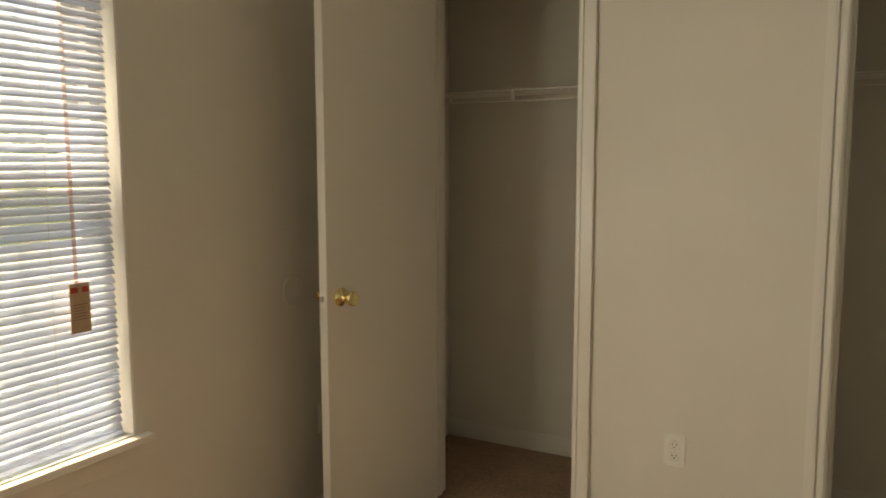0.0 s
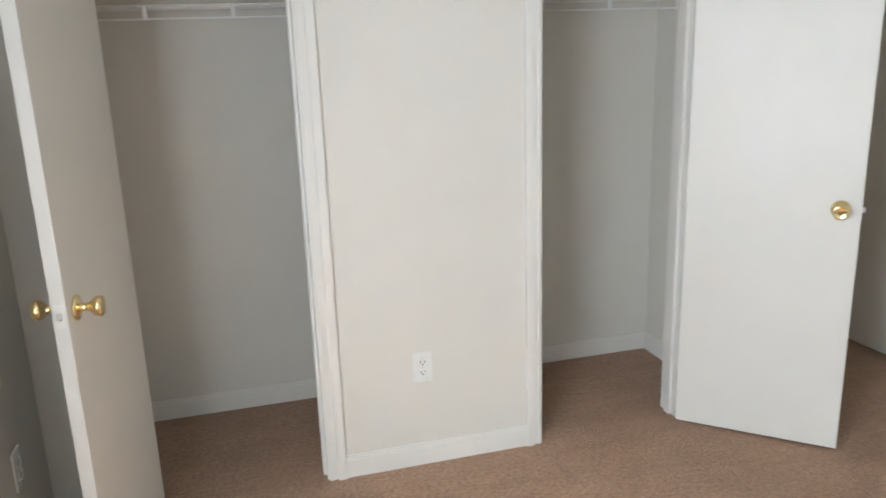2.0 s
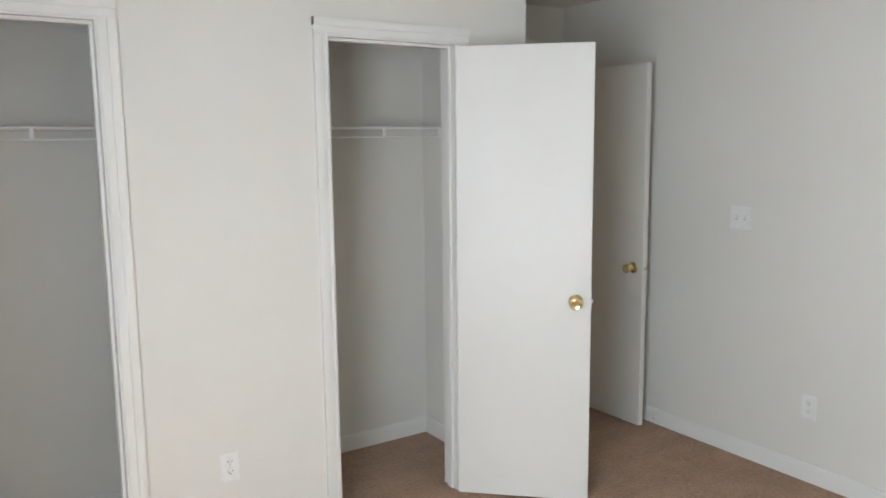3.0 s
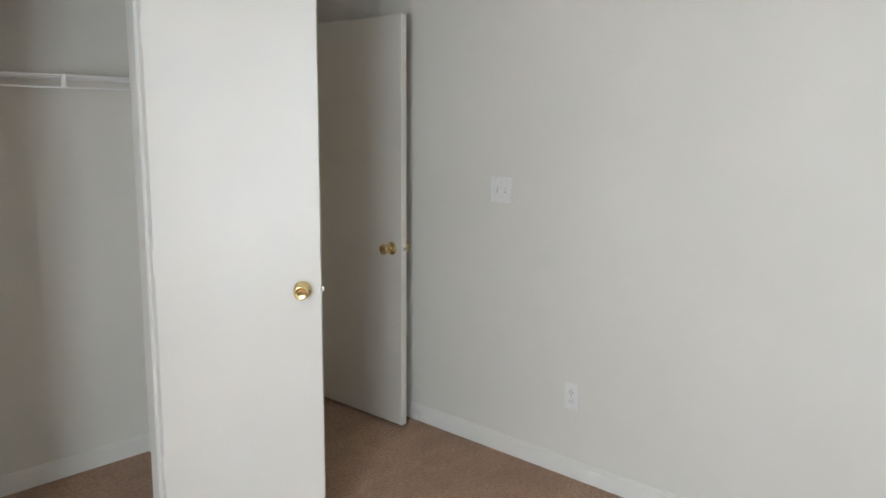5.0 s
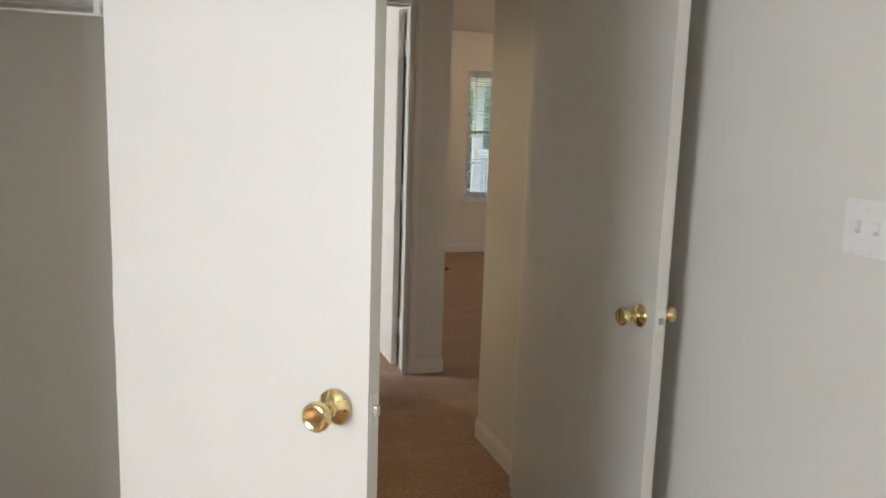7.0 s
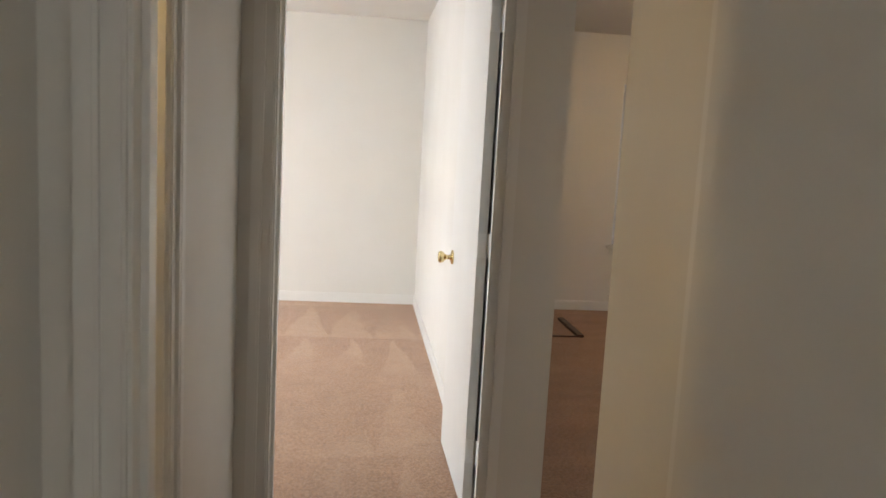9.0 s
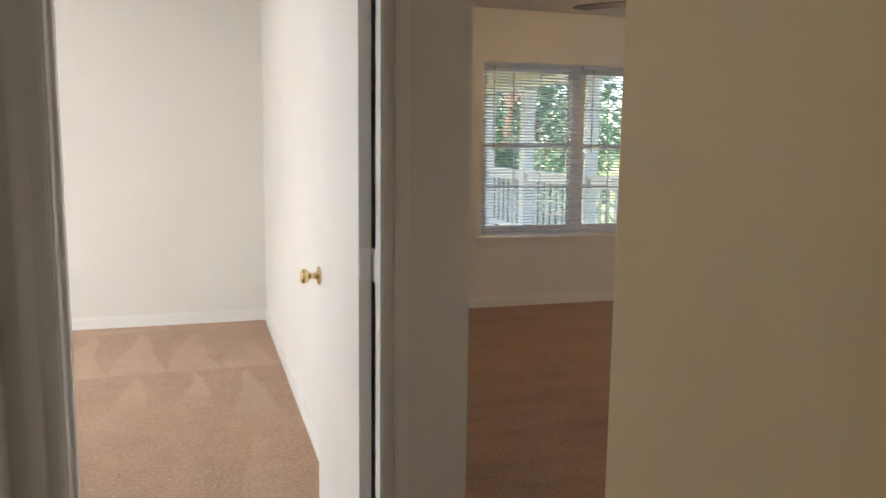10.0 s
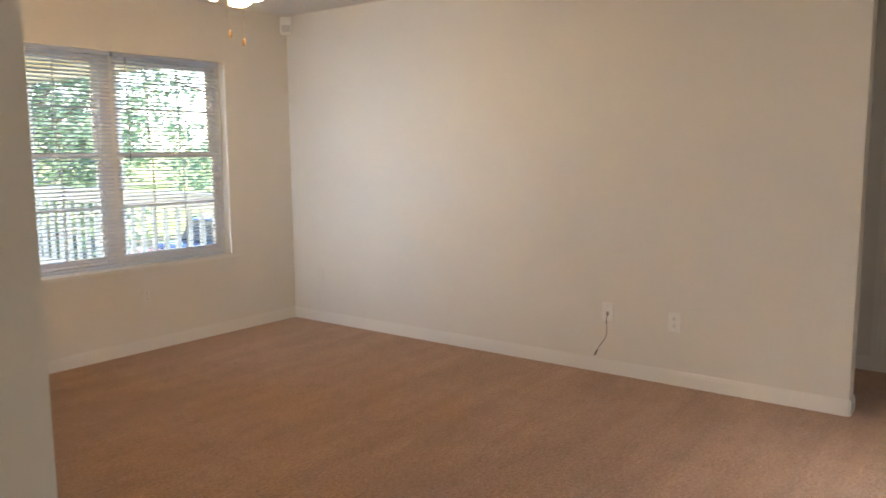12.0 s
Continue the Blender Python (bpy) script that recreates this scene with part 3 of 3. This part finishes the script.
sw2 = B2W[1] - B2W[0]
# unseen blinds, added to keep direct sun off the second bedroom floor
for x in (0.012, sw2 / 2 + 0.01):
    blind("mini_blind", pose(XW, B2W[0], 0, 0, 0, 90) @ pose(x, 0, 0), sw2 / 2 - 0.024, 0.0225, 50, "unseen white mini blind with tilted slats", "second bedroom blinds", wand=False)

# added south window and blind behind the fill lamp, never in view
SM = pose(SW[1], YH, 0, 0, 0, 180)
window("window_4", SM, SW[1] - SW[0], 1, "unseen white vinyl sash window added for the fill light")
blind("mini_blind", SM @ pose(0.012, 0, 0), SW[1] - SW[0] - 0.024, 0.0225, 50, "unseen white mini blind with tilted slats", "living room blinds", wand=False)

# pull cord with a warning tag on the bedroom blind
TAGP = plain("tan_card", (0.50, 0.36, 0.25), 0.7, 0.0, 0.06)
RED = plain("red_print", (0.45, 0.06, 0.03), 0.6)
tag = thing("warning_tag", pose(XW + 0.006, -1.343, 0), "tan paper warning tag hanging on the blind cord", "tag")
bm = bmesh.new()
for dy in (0.0, 0.006):
    rod(bm, (-0.02, dy, 1.06), (-0.045, dy + 0.01, WZ1 - 0.02), 0.0013, 5)
part("cord", bm, plain("orange_cord", (0.55, 0.16, 0.07), 0.7), tag, "orange pull cord")
card = part("card", boxes((-0.0006, -0.033, 0.935, 0.0006, 0.027, 1.068), bevel=0.0003), TAGP, tag)
part("print", boxes((0.0007, -0.03, 1.043, 0.0011, -0.008, 1.058), (0.0007, 0.004, 1.043, 0.0011, 0.024, 1.058)), RED, card, "red printed blocks")
part("print", boxes(*[(0.0007, -0.024, 1.01 - k * 0.008, 0.0011, 0.018 - (k * 7 % 5) * 0.003, 1.0125 - k * 0.008) for k in range(6)]), plain("grey_print", (0.25, 0.18, 0.13), 0.7), card, "lines of small print")

# ---- ceiling fans ----
WOODB = plain("dark_fan_blade", (0.07, 0.045, 0.03), 0.4)
WHITEB = plain("white_fan_blade", (0.72, 0.71, 0.69), 0.4)
PULLW = plain("wooden_pull", (0.55, 0.32, 0.12), 0.5)


def glow_glass(strength):
    mat, n, l, b = node_mat("lit_frosted_glass")
    b.inputs["Base Color"].default_value = (0.9, 0.86, 0.78, 1)
    b.inputs["Roughness"].default_value = 0.35
    b.inputs["Emission Color"].default_value = (1.0, 0.68, 0.36, 1)
    b.inputs["Emission Strength"].default_value = strength
    return mat


def ceiling_fan(m, label, blade_mat, metal, shade_mat, turn, pull_mat, pulls):
    ob = thing("ceiling_fan", m, label, "ceiling fan")
    part("canopy", lathe(((0.07, 0.0), (0.068, -0.02), (0.045, -0.05), (0.014, -0.06))), metal, ob)
    part("rod", rod(bmesh.new(), (0, 0, -0.05), (0, 0, -0.12), 0.012, 12), metal, ob)
    part("motor_housing", lathe(((0.03, -0.11), (0.10, -0.12), (0.115, -0.145), (0.115, -0.175), (0.09, -0.205), (0.05, -0.215))), metal, ob)
    part("light_kit", lathe(((0.05, -0.215), (0.062, -0.225), (0.062, -0.25), (0.04, -0.265), (0.012, -0.285), (0.004, -0.30))), metal, ob)
    for k in range(5):
        a = turn + 72 * k
        bm = boxes((0.20, -0.062, -0.0035, 0.64, 0.062, 0.0035))
        edges = [e for e in bm.edges if abs(e.verts[0].co.z - e.verts[1].co.z) > 0.005]
        bmesh.ops.bevel(bm, geom=edges, offset=0.035, segments=4, affect="EDGES")
        bl = part("blade", bm, blade_mat, ob)
        bl.matrix_basis = pose(0, 0, -0.18, 0, 0, a) @ pose(0, 0, 0, 4, 0, 0)
        part("blade_arm", boxes((0.09, -0.018, 0.004, 0.25, 0.018, 0.009), bevel=0.002), metal, bl)
    for k in range(3):
        a = radians(turn + 35 + 120 * k)
        neck = (0.055 * math.cos(a), 0.055 * math.sin(a), -0.222)
        out = (0.085 * math.cos(a), 0.085 * math.sin(a), -0.238)
        arm = part("arm", rod(bmesh.new(), neck, out, 0.012, 10), metal, ob)
        tilt = Vector((math.cos(a) * 0.62, math.sin(a) * 0.62, -0.78)).to_track_quat("Z", "Y").to_matrix().to_4x4()
        sh = lathe(((0.02, 0.0), (0.026, 0.012), (0.032, 0.04), (0.046, 0.075), (0.056, 0.10), (0.0535, 0.10), (0.043, 0.076), (0.029, 0.04), (0.018, 0.012)), Matrix.Translation(out) @ tilt, 28)
        part("glass_shade", sh, shade_mat, arm, "frosted glass bell shade")
    for dx, dy, drop in pulls:
        bm = rod(bmesh.new(), (dx, dy, -0.255), (dx, dy, -drop + 0.035), 0.0012, 5)
        ch = part("pull_chain", bm, metal, ob)
        part("pull", lathe(((0.003, -drop + 0.036), (0.0075, -drop + 0.03), (0.0085, -drop + 0.008), (0.006, -drop)), Matrix.Translation((dx, dy, 0))), pull_mat, ch)
    return ob


LFX, LFY = 5.84, 4.86
ceiling_fan(pose(LFX, LFY, H), "brass ceiling fan with lit glass shades and dark blades", WOODB, BRASS, glow_glass(9.0), 129, PULLW, ((-0.024, 0.026, 0.515), (0.026, -0.016, 0.552)))
FROST = plain("frosted_glass", (0.8, 0.8, 0.78), 0.4)
WMETAL = plain("white_metal", (0.75, 0.74, 0.72), 0.35)
ceiling_fan(pose(1.74, -1.48, H), "white ceiling fan, switched off", WHITEB, WMETAL, FROST, 20, PLASTIC, ((-0.03, -0.05, 0.442),))

# ---- living room small things ----
sen = thing("alarm_sensor", pose(XL - 0.05, YN - 0.05, 2.352, 0, 0, -45) @ Matrix.Scale(1.35, 4), "small white alarm sensor in the upper corner", "sensor")
part("body", boxes((-0.033, -0.022, -0.05, 0.033, 0.022, 0.05), bevel=0.008), PLASTIC, sen)
part("lens", boxes((-0.024, -0.026, -0.036, 0.024, -0.021, 0.004), bevel=0.002), plain("milky_lens", (0.6, 0.6, 0.58), 0.25), sen, "milky lens")

FRW = plain("dark_brown_wood", (0.07, 0.03, 0.018), 0.45, 0.0, 0.2, 18)
fr = thing("wooden_strip", pose(4.73, 5.46, 0), "dark brown wooden strip lying on the carpet", "wood strip")
part("strip", boxes((-0.05, 0.0, 0.0, 0.0, 0.62, 0.022), bevel=0.004), FRW, fr)
part("end_piece", boxes((-0.42, 0.0, 0.0, -0.05, 0.014, 0.012)), FRW, fr)

# door across the passage
PD = (1.56, 2.33)
tagged(casing(XF, "y", PD, -1, 0.07), "white moulded casing round the passage door")
pd = thing("door_5", pose(XF, PD[0], 0), "closed off-white door across the passage", "door", kind="structure")
part("door_leaf", boxes((-0.006, 0.003, 0.012, 0.0, PD[1] - PD[0] - 0.003, DH)), DOOR, pd)

# ---- bathroom ----
OAK, on, ol, obs = node_mat("honey_oak")
ov = coords(on, ol, (3.0, 3.0, 0.5))
ol.new(ramp(on, ol, noise_tex(on, ol, ov, 14, 5), ((0.3, (0.30, 0.17, 0.06)), (0.7, (0.45, 0.27, 0.10)))), obs.inputs["Base Color"])
obs.inputs["Roughness"].default_value = 0.4
MARBLE = plain("cultured_marble", (0.74, 0.68, 0.58), 0.2, 0.0, 0.05, 8)
van = thing("vanity_cabinet", pose(1.75, 1.75, 0), "honey oak bathroom vanity cabinet", "cabinet")
part("body", boxes((-0.45, 0.14, 0.0, 0.65, 0.69, 0.80)), OAK, van)
for x0, x1, z0, z1 in ((-0.40, 0.08, 0.10, 0.58), (0.12, 0.60, 0.10, 0.58), (-0.40, 0.08, 0.62, 0.77), (0.12, 0.60, 0.62, 0.77)):
    part("drawer" if z0 > 0.5 else "cabinet_door", boxes((x0, 0.122, z0, x1, 0.14, z1), bevel=0.004), OAK, van)
top = thing("bathroom_countertop", pose(1.75, 1.75, 0), "cream cultured marble vanity top with a basin", "countertop")
part("slab", boxes((-0.47, 0.115, 0.80, 0.67, 0.19, 0.835), (-0.47, 0.55, 0.80, 0.67, 0.69, 0.835), (-0.47, 0.19, 0.80, -0.12, 0.55, 0.835), (0.32, 0.19, 0.80, 0.67, 0.55, 0.835), bevel=0.004), MARBLE, top)
part("basin", lathe(((0.005, -0.13), (0.08, -0.125), (0.16, -0.08), (0.21, -0.02), (0.24, 0.0), (0.245, 0.004), (0.25, 0.0), (0.225, -0.03), (0.17, -0.10), (0.08, -0.145), (0.005, -0.15)),
                    pose(0.10, 0.37, 0.836)), MARBLE, top)
part("backsplash", boxes((-0.47, 0.67, 0.835, 0.67, 0.69, 0.93), bevel=0.003), MARBLE, top)
part("side_splash", boxes((0.65, 0.12, 0.835, 0.67, 0.67, 0.93), bevel=0.003), MARBLE, top)
wc = thing("wall_cabinet", pose(1.75, 1.75, 0), "white wall cabinet above the vanity", "cabinet")
part("body", boxes((0.18, 0.55, 1.30, 0.73, 0.69, 2.05)), TRIM, wc)
part("cabinet_door", boxes((0.19, 0.532, 1.31, 0.72, 0.55, 2.04), bevel=0.004), TRIM, wc)
lamp("bathroom_bulb", "POINT", pose(1.9, 1.16, 2.2), 2.6, (1.0, 0.66, 0.26), 0.06)


# ---- outside ----
def ground_material():
    mat, n, l, b = node_mat("lawn")
    v = coords(n, l, 1.0)
    a = noise_tex(n, l, v, 0.35, 5)
    f = noise_tex(n, l, v, 30, 4)
    c = mix(n, l, f, (0.05, 0.085, 0.02), (0.14, 0.19, 0.05))
    c = mix(n, l, ramp(n, l, a, ((0.5, (0, 0, 0)), (0.62, (1, 1, 1)))), c, (0.27, 0.21, 0.13))
    l.new(c, b.inputs["Base Color"])
    b.inputs["Roughness"].default_value = 0.95
    bump(n, l, b, f, 0.6, 0.05)
    return mat


LAWN = ground_material()
ASPH = plain("asphalt", (0.07, 0.07, 0.072), 0.85, 0.0, 0.25, 60)
CONC = plain("concrete", (0.42, 0.40, 0.37), 0.85, 0.0, 0.12, 6)
PORCHW = painted("porch_paint", (0.78, 0.76, 0.74), (0.70, 0.68, 0.67), 0.5, 200, 0.1, 0.0008)
SOFFIT = painted("cream_soffit", (0.80, 0.70, 0.46), (0.74, 0.64, 0.42), 0.6, 150, 0.1, 0.0008)
BARK = plain("bark", (0.12, 0.085, 0.06), 0.95, 0.0, 0.4, 14)
GZ = -1.9
structure("ground", boxes((-900, -900, GZ - 0.5, 900, 900, GZ)), LAWN, "grass lawn with bare patches", "ground")
structure("road", boxes((-14, -60, GZ, -7.5, 60, GZ + 0.012)), ASPH, "asphalt road beside the house", "road")
structure("pavement", boxes((-6.2, -40, GZ, -4.9, 40, GZ + 0.03)), CONC, "pale concrete path along the lawn", "pavement")
structure("parking_lot", boxes((10.5, 15.5, GZ, 40, 25, GZ + 0.012)), CONC, "pale concrete parking lot beyond the porch", "road")

# foundation under the house
structure("foundation", boxes((XW - 0.2, YS - 0.2, GZ, XF + 0.12, YN + 0.2, -0.121)), CONC, "concrete foundation", "foundation")

# porch
structure("porch_floor", boxes((3.0, YN + 0.2, GZ, 8.1, 15.0, -0.12)), CONC, "grey concrete porch floor", "porch floor")
structure("porch_ceiling", boxes((3.0, YN + 0.2, 2.36, 8.05, 15.0, 2.46)), SOFFIT, "cream painted porch ceiling", "porch ceiling")
structure("porch_beam", boxes((7.92, YN + 0.2, 2.24, 8.10, 15.0, 2.359)), PORCHW, "white porch beam", "beam")


def porch_post(y):
    ob = thing("porch_post", pose(8.0, y, -0.12), "square white painted porch post", "post", "porch posts")
    part("shaft", boxes((-0.09, -0.09, 0.0, 0.09, 0.09, 2.36), bevel=0.006), PORCHW, ob)
    part("base", boxes((-0.105, -0.105, 0.0, 0.105, 0.105, 0.14), bevel=0.006), PORCHW, ob)
    part("cap", boxes((-0.105, -0.105, 2.26, 0.105, 0.105, 2.358), bevel=0.006), PORCHW, ob)
    return ob


POSTS = (7.0, 9.85, 11.9, 13.6)
for y in POSTS:
    porch_post(y)
for a, c in zip(POSTS, POSTS[1:]):
    ob = thing("porch_railing", pose(8.0, a, 0), "white painted wooden porch railing between posts", "railing", "porch railings")
    ln = c - a
    part("top_rail", boxes((-0.07, 0.107, 0.92, 0.07, ln - 0.107, 0.965), (-0.022, 0.107, 0.80, 0.022, ln - 0.107, 0.92), bevel=0.003), PORCHW, ob)
    part("bottom_rail", boxes((-0.022, 0.107, -0.02, 0.022, ln - 0.107, 0.06), bevel=0.003), PORCHW, ob)
    bal = mesh_of("baluster", boxes((-0.021, -0.021, 0.06, 0.021, 0.021, 0.80)), PORCHW)
    n = int((ln - 0.3) / 0.21)
    for i in range(n):
        b = part("baluster", bal, PORCHW, ob)
        b.location.y = 0.2 + i * 0.21


def leaf_material(name, a, c):
    mat, n, l, b = node_mat(name)
    g = n.new("ShaderNodeNewGeometry")
    l.new(ramp(n, l, g.outputs["Random Per Island"], ((0.0, a), (1.0, c))), b.inputs["Base Color"])
    b.inputs["Roughness"].default_value = 0.45
    tr = n.new("ShaderNodeBsdfTranslucent")
    l.new(ramp(n, l, g.outputs["Random Per Island"], ((0.0, tuple(k * 1.6 for k in a)), (1.0, tuple(k * 1.5 for k in c)))), tr.inputs["Color"])
    ms = n.new("ShaderNodeMixShader")
    ms.inputs[0].default_value = 0.65
    l.new(b.outputs[0], ms.inputs[1]), l.new(tr.outputs[0], ms.inputs[2])
    l.new(ms.outputs[0], n["Material Output"].inputs["Surface"])
    return mat


LEAF = leaf_material("leaves", (0.10, 0.165, 0.115), (0.15, 0.225, 0.14))


def leaves(rng, centres, count, size):
    """Many small folded leaves scattered about clump centres (x, y, z, radius)."""
    verts, faces = [], []
    for _ in range(count):
        cx, cy, cz, r = centres[rng.randrange(len(centres))]
        d = Vector((rng.gauss(0, 1), rng.gauss(0, 1), rng.gauss(0, 0.8)))
        d = d.normalized() * r * (rng.random() ** 0.45)
        p = Vector((cx, cy, cz)) + d
        q = Euler((rng.uniform(-0.9, 0.9), rng.uniform(-0.9, 0.9), rng.uniform(0, 6.28))).to_matrix()
        s = size * rng.uniform(0.6, 1.3)
        k = len(verts)
        for v in ((-s, 0, 0), (0, -0.45 * s, 0.12 * s), (s, 0, -0.1 * s), (0, 0.45 * s, 0.12 * s)):
            verts.append(tuple(p + q @ Vector(v)))
        faces += [(k, k + 1, k + 2), (k, k + 2, k + 3)]
    me = bpy.data.meshes.new("crown")
    me.from_pydata(verts, [], faces)
    me.materials.append(LEAF)
    return me


def tree(x, y, height, spread, seed, count=9000, size=0.10, low=0.28):
    rng = random.Random(seed)
    ob = thing("tree", pose(x, y, GZ), "leafy green broadleaf tree on the lawn", "tree", "trees outside")
    bm = bmesh.new()
    r0 = height * 0.022
    path = [Vector((0, 0, -0.05))]
    for k in range(1, 6):
        path.append(Vector((rng.uniform(-0.1, 0.1) * k * 0.4, rng.uniform(-0.1, 0.1) * k * 0.4, height * 0.15 * k)))

    def limb(a, c, ra, rc):
        d = c - a
        m = Matrix.Translation((a + c) / 2) @ d.to_track_quat("Z", "Y").to_matrix().to_4x4()
        bmesh.ops.create_cone(bm, cap_ends=True, segments=8, radius1=ra, radius2=rc, depth=d.length * 1.04, matrix=m)
    for k in range(5):
        limb(path[k], path[k + 1], r0 * (1 - k * 0.16), r0 * (1 - (k + 1) * 0.16))
    centres = []
    for k in range(16):
        h = rng.uniform(low, 0.78)
        a = rng.uniform(0, 6.28)
        rad = spread * rng.uniform(0.35, 0.9) * (1.1 - abs(h - 0.5))
        i = min(4, int(h / 0.15))
        end = Vector((rad * math.cos(a), rad * math.sin(a), height * (h + rng.uniform(0.05, 0.18))))
        limb(path[i], (path[i] + end) / 2 + Vector((0, 0, 0.1)), r0 * 0.35, r0 * 0.2)
        limb((path[i] + end) / 2 + Vector((0, 0, 0.1)), end, r0 * 0.2, r0 * 0.06)
        centres.append((*end, spread * rng.uniform(0.28, 0.5)))
    centres.append((0, 0, height * 0.92, spread * 0.4))
    part("trunk", bm, BARK, ob)
    part("crown", leaves(rng, centres, count, size), LEAF, ob)
    return ob


for row in ((9.4, 16.2, 9.0, 2.4, 3, 7500, 0.11, 0.12), (10.0, 21.0, 10.5, 3.4, 7, 7500, 0.14, 0.12), (18.5, 19.0, 9.0, 3.2, 9, 3000, 0.14, 0.2),
            (13.2, 24.0, 11.0, 3.6, 11, 3600, 0.17, 0.12), (26.0, 25.0, 8.0, 3.4, 13, 3000, 0.17, 0.2), (-17, 3.0, 8, 3.0, 15, 6000, 0.14, 0.25), (-18.5, -9.0, 9, 3.2, 17, 6000, 0.14, 0.25)):
    tree(*row)

# far woods round the place
rng = random.Random(40)
cs = []
for k in range(150):
    a = k / 150 * 2 * math.pi
    r = rng.uniform(62, 85)
    cs.append((r * math.cos(a), r * math.sin(a), rng.uniform(0.5, 4.0), rng.uniform(2.0, 3.6)))
tagged(new("woods", leaves(rng, cs, 16000, 0.55)), "distant green woods", "woods", "", "stuff")


# ---- parked cars ----
def car(x, y, turn, colour, label):
    paint = plain("car_paint", colour, 0.25, 0.2, 0.04)
    cglass = plain("tinted_glass", (0.03, 0.035, 0.04), 0.08)
    rub = plain("tyre_rubber", (0.03, 0.03, 0.03), 0.8)
    ob = thing("parked_car", pose(x, y, GZ + 0.012, 0, 0, turn), label, "car", "parked cars")
    bm = boxes((-2.15, -0.85, 0.28, 2.15, 0.85, 0.86), bevel=0.12)
    part("body", bm, paint, ob)
    bm = boxes((-1.35, -0.74, 0.84, 0.95, 0.74, 1.42))
    for v in bm.verts:
        if v.co.z > 1.2:
            v.co.x = v.co.x * 0.68 - 0.1
            v.co.y *= 0.86
    edges = list(bm.edges)
    bmesh.ops.bevel(bm, geom=edges, offset=0.06, segments=2, affect="EDGES")
    cabin = part("cabin", bm, cglass, ob)
    part("roof", boxes((-0.98, -0.58, 1.405, 0.52, 0.58, 1.44), bevel=0.015), paint, cabin)
    for wx in (-1.35, 1.35):
        for wy in (-0.80, 0.80):
            w = part("wheel", rod(bmesh.new(), (wx, wy - 0.1, 0.32), (wx, wy + 0.1, 0.32), 0.32, 24), rub, ob)
            part("rim", rod(bmesh.new(), (wx, wy - 0.105, 0.32), (wx, wy + 0.105, 0.32), 0.19, 16), WMETAL, w)
    for wy in (-0.6, 0.6):
        part("headlight", boxes((2.10, wy - 0.16, 0.60, 2.17, wy + 0.16, 0.74), bevel=0.02), PLASTIC, ob)
    return ob


car(12.2, 19.5, 8, (0.45, 0.03, 0.03), "red parked car on the concrete lot")
car(17.2, 19.8, 12, (0.05, 0.12, 0.35), "blue parked car on the concrete lot")
